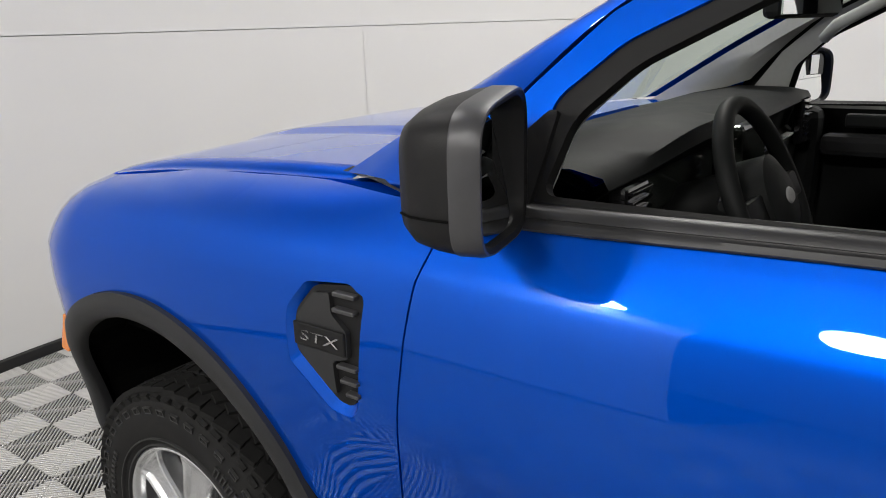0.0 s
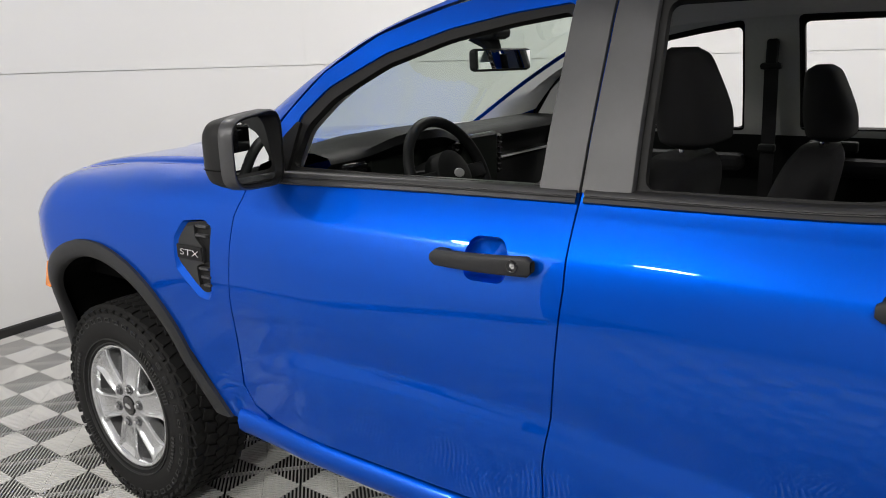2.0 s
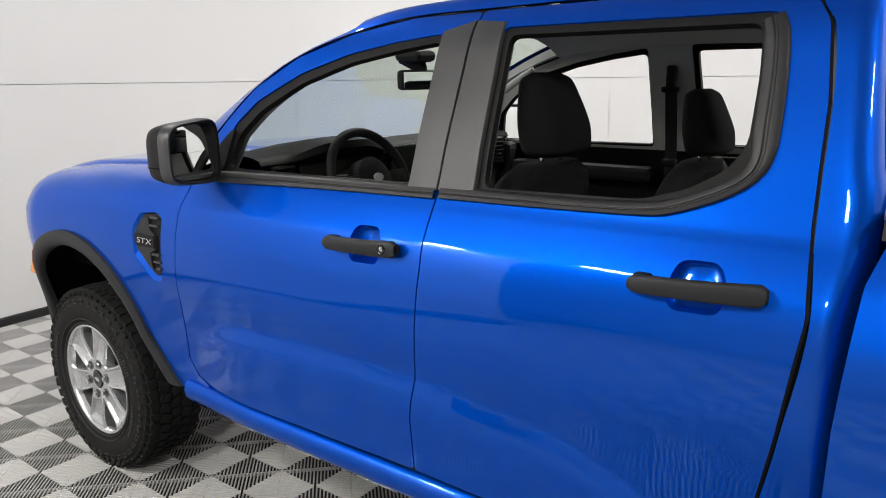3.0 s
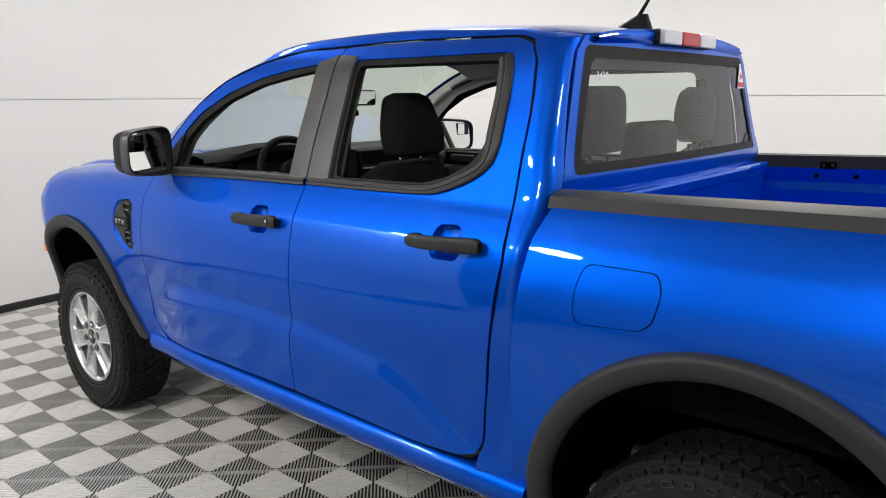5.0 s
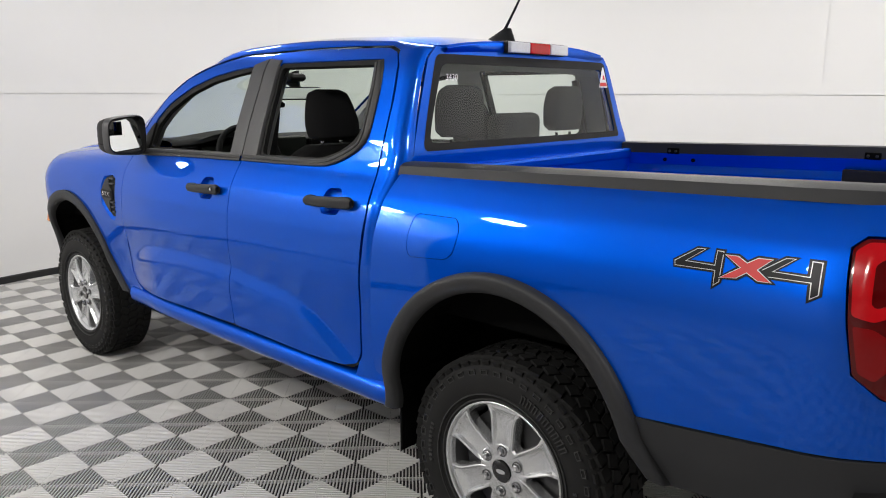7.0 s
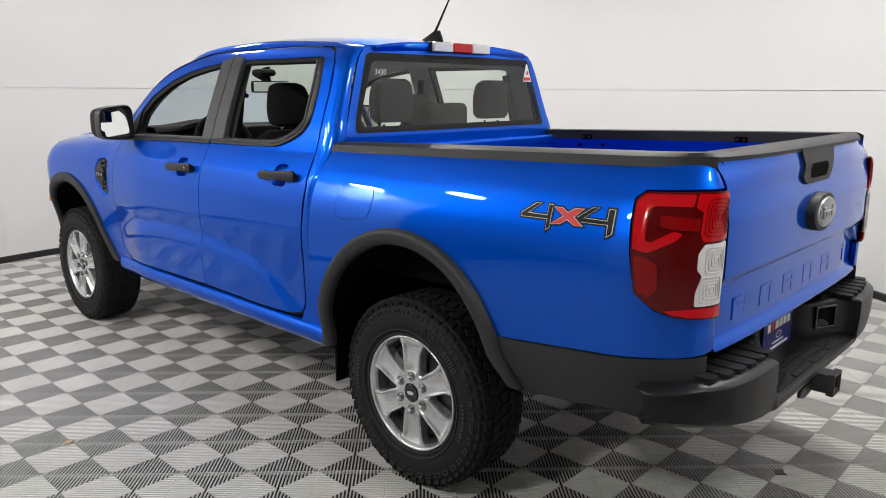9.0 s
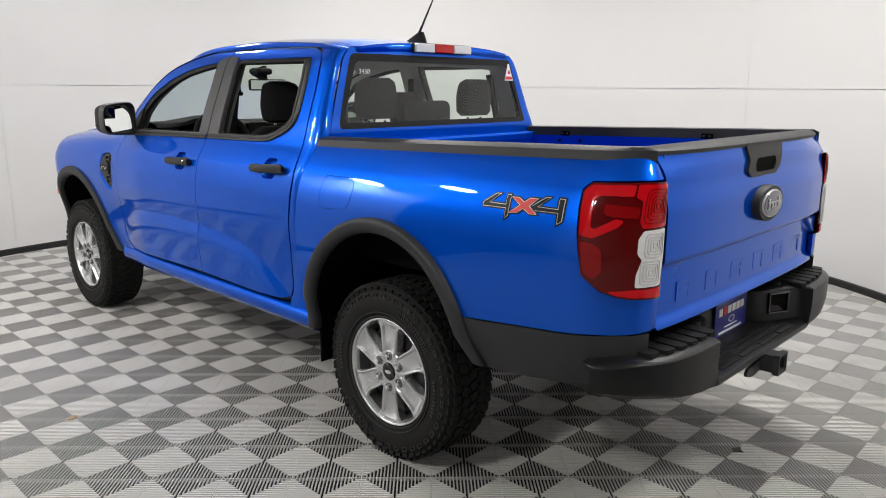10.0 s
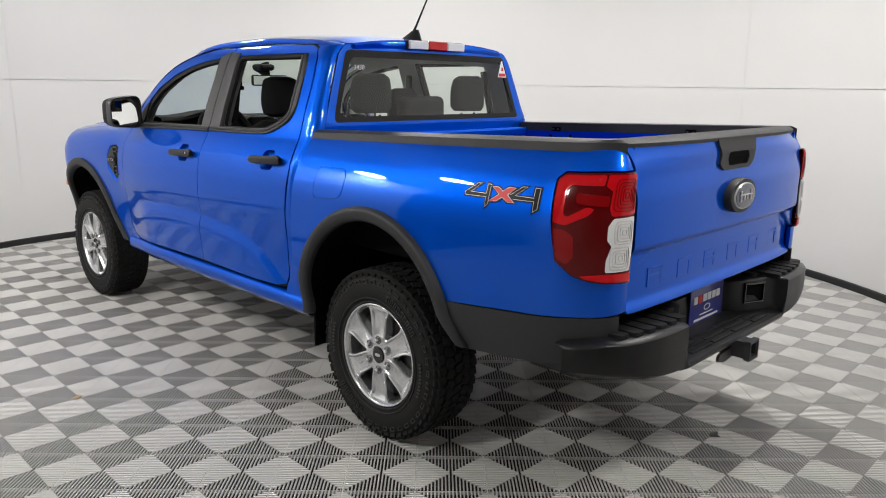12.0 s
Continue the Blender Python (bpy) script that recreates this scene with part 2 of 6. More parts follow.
def hermite(table):
    """A smooth monotone curve through (position, value) pairs."""
    xs, ys = np.array([p[0] for p in table], float), np.array([p[1] for p in table], float)
    h, d = np.diff(xs), np.diff(ys) / np.diff(xs)
    m = np.zeros_like(ys)
    m[0], m[-1] = d[0], d[-1]
    for i in range(1, len(xs) - 1):
        m[i] = 0 if d[i - 1] * d[i] <= 0 else 2 * d[i - 1] * d[i] / (d[i - 1] + d[i])

    def f(x):
        x = min(max(x, xs[0]), xs[-1])
        i = min(int(np.searchsorted(xs, x, side="right")) - 1, len(h) - 1)
        t = (x - xs[i]) / h[i]
        return float((1 + 2 * t) * (1 - t) ** 2 * ys[i] + t * (1 - t) ** 2 * h[i] * m[i] + t * t * (3 - 2 * t) * ys[i + 1] + t * t * (t - 1) * h[i] * m[i + 1])
    return f


def step01(x, a, b):
    t = min(max((x - a) / (b - a), 0), 1)
    return t * t * (3 - 2 * t)


def rounded(poly, radii, steps=6):
    """A closed outline with its corners rounded; radii: one for all, or one a corner."""
    out, n = [], len(poly)
    for i, p in enumerate(poly):
        r = radii[i] if isinstance(radii, (list, tuple)) else radii
        p, a, b = Vector(p), Vector(poly[i - 1]), Vector(poly[(i + 1) % n])
        if r <= 0:
            out.append(tuple(p))
            continue
        da, db = (a - p), (b - p)
        k = min(r, da.length * 0.45, db.length * 0.45)
        s, e = p + da.normalized() * k, p + db.normalized() * k
        for j in range(steps + 1):
            t = j / steps
            out.append(tuple((1 - t) ** 2 * s + 2 * t * (1 - t) * p + t * t * e))
    return out


def dense(poly, step):
    out, n = [], len(poly)
    for i, p in enumerate(poly):
        a, b = Vector(p), Vector(poly[(i + 1) % n])
        k = max(1, math.ceil((b - a).length / step))
        out += [tuple(a.lerp(b, j / k)) for j in range(k)]
    return out


def inside(points, polys):
    """Which of the points lie within the outlines, holes left out."""
    q = np.asarray(points, float).reshape(-1, 2)
    c = np.zeros(len(q), bool)
    for poly in polys:
        for (x0, y0), (x1, y1) in zip(poly, poly[1:] + poly[:1]):
            if y0 != y1:
                c ^= ((y0 > q[:, 1]) != (y1 > q[:, 1])) & (q[:, 0] < (x1 - x0) * (q[:, 1] - y0) / (y1 - y0) + x0)
    return c


from mathutils.geometry import delaunay_2d_cdt


def panel(name, outline, where, mat, parent, holes=(), step=0.03, lip=0.02, label="", flip=False, lip_in=None, back=False):
    """A sheet over the outline (u, v) with holes, bent into space by where(u, v) -> (x, y, z), with its edges turned in by lip.
    Its normals are those of the bent surface itself."""
    loops = [dense(outline, step)] + [dense(h, step) for h in holes]
    verts, edges = [], []
    for lp in loops:
        k = len(verts)
        verts += [Vector(p) for p in lp]
        edges += [(k + i, k + (i + 1) % len(lp)) for i in range(len(lp))]
    us, vs = [p[0] for p in loops[0]], [p[1] for p in loops[0]]
    nu, nv = int((max(us) - min(us)) / step) + 1, int((max(vs) - min(vs)) / step) + 1
    rim = np.array([tuple(v) for v in verts])
    grid = np.array([(min(us) + (max(us) - min(us)) * i / nu, min(vs) + (max(vs) - min(vs)) * j / nv) for i in range(1, nu) for j in range(1, nv)]).reshape(-1, 2)
    if len(grid):
        grid = grid[inside(grid, loops)]
        clear = [np.min(np.hypot(rim[:, 0] - q[0], rim[:, 1] - q[1])) > step * 0.45 for q in grid]
        verts += [Vector(q) for q, ok in zip(grid.tolist(), clear) if ok]
    co, _, faces, *_ = delaunay_2d_cdt(verts, edges, [], 0, 1e-6)
    keep = inside([tuple(sum((co[i] for i in f), Vector((0, 0))) / len(f)) for f in faces], loops)
    # slivers between points of one straight edge are left out
    thin = [abs(sum(co[a].cross(co[b]) for a, b in zip(f, f[1:] + f[:1]))) < 0.01 * max((co[a] - co[b]).length_squared for a, b in zip(f, f[1:] + f[:1])) for f in faces]
    faces = [f for f, ok, sliver in zip(faces, keep, thin) if ok and not sliver]
    pos, nor = [], []
    for c in co:
        p = Vector(where(c[0], c[1]))
        du = Vector(where(c[0] + 1e-3, c[1])) - Vector(where(c[0] - 1e-3, c[1]))
        dv = Vector(where(c[0], c[1] + 1e-3)) - Vector(where(c[0], c[1] - 1e-3))
        n = du.cross(dv).normalized()
        pos.append(p)
        nor.append(-n if flip else n)
    count = {}
    for f in faces:
        for i in range(len(f)):
            a, b = f[i], f[(i + 1) % len(f)]
            count[(a, b)] = count.get((a, b), 0) + 1
    out_faces, loop_n = [], []
    for f in faces:
        g = list(f)
        n = (pos[g[1]] - pos[g[0]]).cross(pos[g[2]] - pos[g[0]])
        if n.dot(nor[g[0]]) < 0:
            g.reverse()
        out_faces.append(g)
        loop_n += [nor[i] for i in g]
    if lip:
        inner = {}
        directed = {(g[i], g[(i + 1) % len(g)]) for g in out_faces for i in range(len(g))}
        for a, b in [(a, b) for a, b in directed if (b, a) not in directed]:
            for k in (a, b):
                if k not in inner:
                    inner[k] = len(pos)
                    pos.append(pos[k] + (Vector(lip_in) if lip_in else -nor[k]) * lip)
            f = [b, a, inner[a], inner[b]]
            n = (pos[f[1]] - pos[f[0]]).cross(pos[f[2]] - pos[f[0]]).normalized()
            out_faces.append(f)
            loop_n += [n] * 4
    me = bpy.data.meshes.new(name)
    me.from_pydata([tuple(p) for p in pos], [], out_faces)
    me.polygons.foreach_set("use_smooth", [True] * len(out_faces))
    me.normals_split_custom_set([tuple(n) for n in loop_n])
    return part_mesh(name, me, mat, parent, label)


def strip(name, rows, mat, parent, label="", closed=False, smooth=True, angle=40):
    """A skin over rows of points, row by row."""
    bm = bmesh.new()
    vs = [[bm.verts.new(p) for p in r] for r in rows]
    for a, b in zip(vs, vs[1:]):
        n = len(a)
        for i in range(n if closed else n - 1):
            j = (i + 1) % n
            bm.faces.new((a[i], a[j], b[j], b[i]))
    bmesh.ops.recalc_face_normals(bm, faces=bm.faces)
    ob = part(name, bm, mat, parent, label)
    return smooth_by_angle(ob, angle) if smooth else ob


def text_mesh(words, size, depth=0.0, shear=0.0, spacing=1.0):
    cu = bpy.data.curves.new("letters", "FONT")
    cu.body, cu.size, cu.extrude, cu.shear, cu.space_character = words, size, depth, shear, spacing
    cu.align_x, cu.align_y = "CENTER", "CENTER"
    ob = bpy.data.objects.new("letters", cu)
    scene.collection.objects.link(ob)
    me = bpy.data.meshes.new_from_object(ob.evaluated_get(bpy.context.evaluated_depsgraph_get()))
    bpy.data.objects.remove(ob)
    return me


# ---- room ----
CX, CY = TURN_CENTRE
SQ = 0.204            # side of one ribbed square; a tile has two by two of them
TILE = 2 * SQ
TX, TY = -1.672 - 20 * SQ, 0.968 - 24 * SQ


def arc(radius, a0, a1, n):
    return [(CX + radius * math.cos(radians(a0 + (a1 - a0) * k / n)), CY + radius * math.sin(radians(a0 + (a1 - a0) * k / n))) for k in range(n + 1)]


ARC0, ARC1 = -100.0, 159.0
SEAM_Z = 1.585
WALL_SEAMS = [-50.0, -13.0, 24.0, 62.0, 100.0, 138.0]


def build_wall():
    edges = [ARC0] + WALL_SEAMS + [ARC1]
    wall = thing("wall_curved", "white painted curved studio wall of tall boards, black baseboard", "wall", kind="structure")
    gap = 0.03
    for a, b in zip(edges, edges[1:]):
        for z0, z1 in ((0.0, SEAM_Z - 0.002), (SEAM_Z + 0.002, CEILING_Z)):
            rows = []
            inner = arc(WALL_R, a + gap / 2, b - gap / 2, 28)
            outer = arc(WALL_R + 0.08, a + gap / 2, b - gap / 2, 28)
            for (xi, yi), (xo, yo) in zip(inner, outer):
                rows.append([(xi, yi, z0), (xi, yi, z1), (xo, yo, z1), (xo, yo, z0)])
            strip("wall_board", rows, wall_paint, wall, closed=True, angle=30)
    back = [[(x, y, 0), (x, y, CEILING_Z)] for x, y in arc(WALL_R + 0.085, ARC0, ARC1, 120)]
    strip("joint_backing", back, joint_dark, wall)
    rows = []
    for (x0, y0), (x1, y1) in zip(arc(WALL_R - 0.003, ARC0, ARC1, 160), arc(WALL_R - 0.016, ARC0, ARC1, 160)):
        rows.append([(x0, y0, 0.0), (x1, y1, 0.0), (x1, y1, 0.052), (x0, y0, 0.06)])
    tagged(strip("baseboard", rows, base_black, None, angle=30), "low black rubber baseboard along the curved wall", "baseboard", kind="structure")


build_wall()


def plain_box(name, x0, x1, y0, y1, z0, z1, mat, label, category):
    bm = bmesh.new()
    box(bm, x0, x1, y0, y1, z0, z1)
    return tagged(part(name, bm, mat), label, category, kind="structure")


# outer walls and ceiling are unseen, added to close the room and bounce light
plain_box("unseen_wall_west", -7.6, -7.5, -8.6, 8.1, 0, CEILING_Z, far_paint, "unseen plain grey hall wall, added to close the room and bounce light", "wall")
plain_box("unseen_wall_south", -7.5, 7.5, -8.7, -8.6, 0, CEILING_Z, far_paint, "unseen plain grey hall wall, added to close the room and bounce light", "wall")
plain_box("unseen_wall_north", -7.5, 7.5, 8.0, 8.1, 0, CEILING_Z, far_paint, "unseen plain grey hall wall, added to close the room and bounce light", "wall")
plain_box("unseen_wall_east", 7.5, 7.6, -8.7, 8.1, 0, CEILING_Z, far_paint, "unseen plain grey hall wall, added to close the room and bounce light", "wall")
plain_box("ceiling", -7.6, 7.6, -8.7, 8.1, CEILING_Z + 0.004, CEILING_Z + 0.1, ceiling_paint, "unseen plain light ceiling, added to close the room and bounce light", "ceiling")
plain_box("subfloor", -7.6, 7.6, -8.7, 8.1, -0.12, -0.018, slab, "dark slab under the ribbed floor tiles", "floor")


def build_lamps():
    glow = bpy.data.materials.new("lamp_diffuser")
    glow.use_nodes = True
    b = glow.node_tree.nodes["Principled BSDF"]
    b.inputs["Emission Color"].default_value = (1.0, 0.97, 0.92, 1)
    b.inputs["Emission Strength"].default_value = LAMP_GLOW
    frame_mat = material("lamp_rim", (0.7, 0.7, 0.7), 0.4)
    for x, y, r, watts, drop in LAMPS:
        lamp = thing("unseen_lamp", "unseen round white ceiling lamp with glowing diffuser, for highlights and fill", "ceiling lamp", "lamps in the ceiling")
        lamp.location = (x, y, CEILING_Z - drop)
        bm = bmesh.new()
        revolve(bm, [(-0.05, r), (-0.052, r * 0.5), (-0.052, 0.001)], "z", 40)
        part("diffuser", bm, glow, lamp)
        bm = bmesh.new()
        revolve(bm, [(-0.003, r + 0.02), (-0.055, r + 0.02), (-0.055, r + 0.001), (-0.003, r + 0.001)], "z", 40, closed=True)
        part("rim", bm, frame_mat, lamp)
        if drop:
            bm = bmesh.new()
            revolve(bm, [(-0.02, r + 0.015), (0.02, r * 0.7), (0.06, 0.02), (0.07, 0.001)], "z", 40)
            part("shade", bm, frame_mat, lamp)
            bm = bmesh.new()
            tube(bm, [(0, 0, 0.05), (0, 0, drop)], 0.008, 8)
            part("rod", bm, frame_mat, lamp)
        li = bpy.data.lights.new("lamp_light", "AREA")
        li.shape, li.size, li.energy, li.color = "DISK", 2 * r, watts, (1.0, 0.97, 0.93)
        lo = new("lamp_light", li)
        lo.location, lo.parent = (0, 0, -0.07), lamp


build_lamps()


# ---- the truck's surfaces; y runs forward from the rear axle, x to its right ----
AXLE_F = 3.24
cab_w = hermite([(0.40, 0.82), (0.50, 0.850), (0.56, 0.857), (0.66, 0.866), (0.74, 0.877), (0.80, 0.887), (0.86, 0.899), (0.90, 0.908), (0.95, 0.916), (1.00, 0.919), (1.08, 0.918),
                 (1.14, 0.911), (1.20, 0.897), (1.225, 0.885), (1.28, 0.853), (1.315, 0.831), (1.45, 0.785), (1.60, 0.728), (1.71, 0.684), (1.76, 0.645), (1.80, 0.58)])
# the crease over the scooped lower doors, and how far the scoop stands out below it
scoop_z = hermite([(0.55, 0.44), (0.70, 0.60), (0.80, 0.68), (0.92, 0.755), (1.08, 0.818), (1.25, 0.838), (1.49, 0.862), (1.80, 0.866), (2.185, 0.852), (2.31, 0.834), (2.40, 0.80), (2.60, 0.72)])
scoop_out = hermite([(0.0, 0.0), (0.012, 0.0007), (0.03, 0.0060), (0.07, 0.0190), (0.10, 0.0240), (0.14, 0.0268), (0.20, 0.0275), (0.30, 0.0265)])
fender_w = hermite([(0.40, 0.80), (0.50, 0.85), (0.70, 0.872), (0.90, 0.897), (1.00, 0.905), (1.08, 0.900), (1.13, 0.882), (1.165, 0.845), (1.186, 0.79), (1.20, 0.70)])
fender_top = hermite([(2.30, 1.312), (2.60, 1.304), (3.00, 1.294), (3.30, 1.277), (3.45, 1.262), (3.58, 1.244), (3.68, 1.212), (3.80, 1.148), (3.93, 1.05), (4.10, 0.95)])
bed_w = hermite([(0.55, 0.90), (0.72, 0.938), (0.85, 0.945), (1.00, 0.943), (1.08, 0.940), (1.14, 0.930), (1.20, 0.910), (1.25, 0.888), (1.265, 0.879), (1.30, 0.857), (1.33, 0.836), (1.36, 0.808), (1.42, 0.775)])


def rail_z(y):
    return 1.372 - 0.028 * y


def cab_side(s):
    def f(y, z):
        w = cab_w(z) + 0.006 * math.sin((y - 0.5) * 1.5) - 0.02 * step01(y, 2.1, 2.7)
        w += scoop_out(scoop_z(y) - z) * step01(y, 2.58, 2.20) if z < scoop_z(y) else 0.0
        return (s * w, y, z)
    return f


def fender_side(s):
    def f(y, z):
        q = max(0.0, (z - 0.9) / (fender_top(y) - 0.9))
        w = fender_w(0.9 + 0.3 * q if z > 0.9 else z) - 0.006
        k = step01(y, 2.45, 2.95)
        w = w * k + cab_side(1)(min(y, 2.7), min(z, 1.27))[0] * (1 - k) - (0.5 * max(0.0, z - 1.27)) * (1 - k)
        if y > 3.50:
            w -= 0.50 * ((y - 3.50) / 0.56) ** 2.3 + 0.28 * max(0.0, z - 1.08) * step01(y, 3.45, 3.75)
        return (s * w, y, z)
    return f


BED_TURN = 0.86


def bed_side(s):
    def f(u, z):
        w = bed_w(z - 0.028 * step01(u, -0.5, 1.1) + 0.01)
        if u <= BED_TURN:
            return (s * w, -u, z)
        a = min((u - BED_TURN) / 0.36, 1.0715) * math.pi / 2
        back = (0.295 - 0.036 * step01(z, 1.29, 1.385)) * math.sin(a) ** 0.97 if a > 0 else 0.0
        return (s * (w - (w - 0.7345) * (1 - math.cos(a)) / 1.112), -(BED_TURN + back), z)
    return f


def hood_z(x, y):
    ax = abs(x)
    edge = fender_top(min(y, 4.0))
    z = edge - 0.010 + 0.014 * (1 - (ax / 0.72) ** 2)
    z += (0.022 * step01(ax, 0.700, 0.672) + 0.012 * step01(ax, 0.34, 0.26)) * step01(y, 3.80, 3.35)
    return z - 0.10 * max(0, (y - 3.75) / 0.3) ** 2


def roof_z(x, y):
    crown = hermite([(0.4, 1.79), (0.52, 1.80), (0.8, 1.83), (1.3, 1.85), (1.7, 1.838), (2.05, 1.790)])(y)
    return crown - 0.040 * (abs(x) / 0.60) ** 3


truck = thing("pickup_truck", "blue four-door pickup truck with black trim and silver wheels", "pickup truck")

front_door = [(1.490, 0.578), (1.488, 0.73), (1.457, 0.94), (1.440, 1.15), (1.445, 1.31), (1.436, 1.50), (1.432, 1.765), (1.65, 1.752), (1.85, 1.716),
              (2.05, 1.657), (2.22, 1.572), (2.33, 1.475), (2.41, 1.385), (2.435, 1.30), (2.445, 1.24), (2.463, 1.19), (2.49, 1.02), (2.522, 0.82), (2.545, 0.64),
              (2.50, 0.582), (2.40, 0.562)]
front_frame = [(1.535, 1.318), (1.525, 1.712), (1.67, 1.692), (1.838, 1.664), (2.02, 1.614), (2.195, 1.535), (2.285, 1.462), (2.318, 1.303)]
front_open = [(1.538, 1.338), (1.528, 1.692), (1.67, 1.668), (1.838, 1.638), (2.015, 1.586), (2.175, 1.507), (2.256, 1.436), (2.288, 1.332)]
rear_door = [(0.75, 0.574), (0.70, 0.585), (0.672, 0.63), (0.660, 0.72), (0.615, 0.95), (0.585, 1.18), (0.605, 1.33), (0.612, 1.55), (0.632, 1.70), (0.662, 1.745), (0.72, 1.764),
             (1.10, 1.772), (1.428, 1.766), (1.432, 1.50), (1.441, 1.31), (1.436, 1.15), (1.453, 0.94), (1.484, 0.73), (1.486, 0.577), (0.96, 0.567)]
rear_frame = [(1.335, 1.322), (1.345, 1.722), (0.730, 1.724), (0.703, 1.70), (0.690, 1.60), (0.684, 1.455), (0.715, 1.415), (0.80, 1.368), (0.90, 1.337)]
rear_open = [(1.318, 1.345), (1.328, 1.702), (0.752, 1.702), (0.742, 1.60), (0.740, 1.47), (0.772, 1.42), (0.845, 1.378), (0.935, 1.352)]


def stretched(poly):
    return [(u + 0.022 * step01(u, 0.6, 2.3), v + 0.008 * step01(v, 1.4, 1.7) * step01(u, 1.45, 1.7)) for u, v in poly]


front_door, front_frame, front_open = stretched(front_door), stretched(front_frame), stretched(front_open)
rear_door, rear_frame, rear_open = stretched(rear_door), stretched(rear_frame), stretched(rear_open)


def moved(poly, du, dv):
    return [(u + du, v + dv) for u, v in poly]


def proud(where, d):
    def f(u, v):
        x, y, z = where(u, v)
        return (x + (d if x > 0 else -d), y, z)
    return f


def shut_dish(outline, where, depth, mat, parent, s, name="handle_recess"):
    """A bowl sunk behind an outline."""
    c = (sum(p[0] for p in outline) / len(outline), sum(p[1] for p in outline) / len(outline))
    rows = []
    for k, d in ((1.0, 0.0), (0.96, 0.35), (0.86, 0.7), (0.6, 0.95), (0.02, 1.0)):
        ring = []
        for u, v in outline:
            x, y, z = where(c[0] + (u - c[0]) * k, c[1] + (v - c[1]) * k)
            ring.append((x - s * depth * d, y, z))
        rows.append(ring)
    return strip(name, rows, mat, parent, closed=True, angle=70)


def pull_handle(parent, where, y0, y1, z0, z1, s, lock):
    """A strap handle standing off the door, y0 its front end."""
    rows = []
    n = 22
    for k in range(n + 1):
        t = k / n
        y = y0 + (y1 - y0) * t
        z = z0 + (z1 - z0) * t
        x = where(y, z)[0]
        off = 0.020 + 0.010 * math.sin(math.pi * t)
        end = min(1.0, (min(t, 1 - t) + 0.015) / 0.05)
        h = (0.0185 + 0.004 * t) * math.sqrt(end)
        thick = 0.022
        ring = []
        for j in range(12):
            a = 2 * math.pi * j / 12
            cx = math.copysign(abs(math.cos(a)) ** 0.6, math.cos(a)) * thick / 2
            cz = math.copysign(abs(math.sin(a)) ** 0.6, math.sin(a)) * h
            ring.append((x + s * (off + cx), y, z + cz))
        rows.append(ring)
    ob = strip("handle", rows, flare_plastic, parent, "satin black strap door handle", closed=True, angle=60)
    for t0, t1 in ((0.03, 0.16), (0.80, 0.97)):
        bm = bmesh.new()
        ya, yb = y0 + (y1 - y0) * t0, y0 + (y1 - y0) * t1
        zc = (z0 + z1) / 2
        x = where((ya + yb) / 2, zc)[0]
        box(bm, min(x, x + s * 0.026), max(x, x + s * 0.026), min(ya, yb), max(ya, yb), zc - 0.015, zc + 0.015, 0.005)
        part("handle_foot", bm, black_plastic, parent)
    if lock:
        yl = y0 + (y1 - y0) * 0.845
        x = where(yl, z1)[0]
        bm = bmesh.new()
        revolve(bm, [(s * 0.030, 0.0135), (s * 0.0375, 0.013), (s * 0.038, 0.0115), (s * 0.0355, 0.0105), (s * 0.0355, 0.007)], "x", 24, (x, yl, z1))
        ring = part("key_ring", bm, gloss_black, parent, smooth=True)
        bm = bmesh.new()
        revolve(bm, [(s * 0.034, 0.0075), (s * 0.0368, 0.0065), (s * 0.037, 0.001)], "x", 24, (x, yl, z1))
        part("key_cylinder", bm, chrome, parent, "small chrome key cylinder", smooth=True)


def pillar_cover(door, side, s, left, right):
    """A satin plate on the door pillar between two upright edges."""
    rows = []
    for k in range(25):
        q = k / 24
        (ua, va), (ub, vb) = [(p[0][0] + (p[1][0] - p[0][0]) * q, p[0][1] + (p[1][1] - p[0][1]) * q) for p in (left, right)]
        row = []
        for t, d in ((0.0, -0.012), (0.0, 0.006), (0.02, 0.009), (0.25, 0.010), (0.5, 0.0105), (0.75, 0.010), (0.98, 0.009), (1.0, 0.006), (1.0, -0.012)):
            x, y, z = side(ua + (ub - ua) * t, va + (vb - va) * t)
            row.append((x + s * d, y, z))
        rows.append(row)
    strip("pillar_cover", rows, pillar_film, door, "satin dark grey pillar cover", angle=50)


def belt_moulding(door, side, s, low, high):
    """A rounded bar between a lower and an upper line under the window."""
    def along(line, n):
        ln = [0]
        for a, b in zip(line, line[1:]):
            ln.append(ln[-1] + math.dist(a, b))
        f, g = hermite(list(zip(ln, [p[0] for p in line]))), hermite(list(zip(ln, [p[1] for p in line])))
        return [(f(ln[-1] * k / n), g(ln[-1] * k / n)) for k in range(n + 1)]
    rows = []
    for (ua, va), (ub, vb) in zip(along(low, 60), along(high, 60)):
        row = []
        for t, d in ((-0.02, -0.008), (0.0, 0.006), (0.12, 0.011), (0.40, 0.013), (0.46, 0.010), (0.54, 0.010), (0.60, 0.014), (0.88, 0.013), (1.0, 0.008), (1.04, -0.004), (1.04, -0.03)):
            x, y, z = side(ua + (ub - ua) * t, va + (vb - va) * t)
            row.append((x + s * d, y, z))
        rows.append(row)
    strip("belt_moulding", rows, belt_black, door, "satin black belt moulding", angle=45)


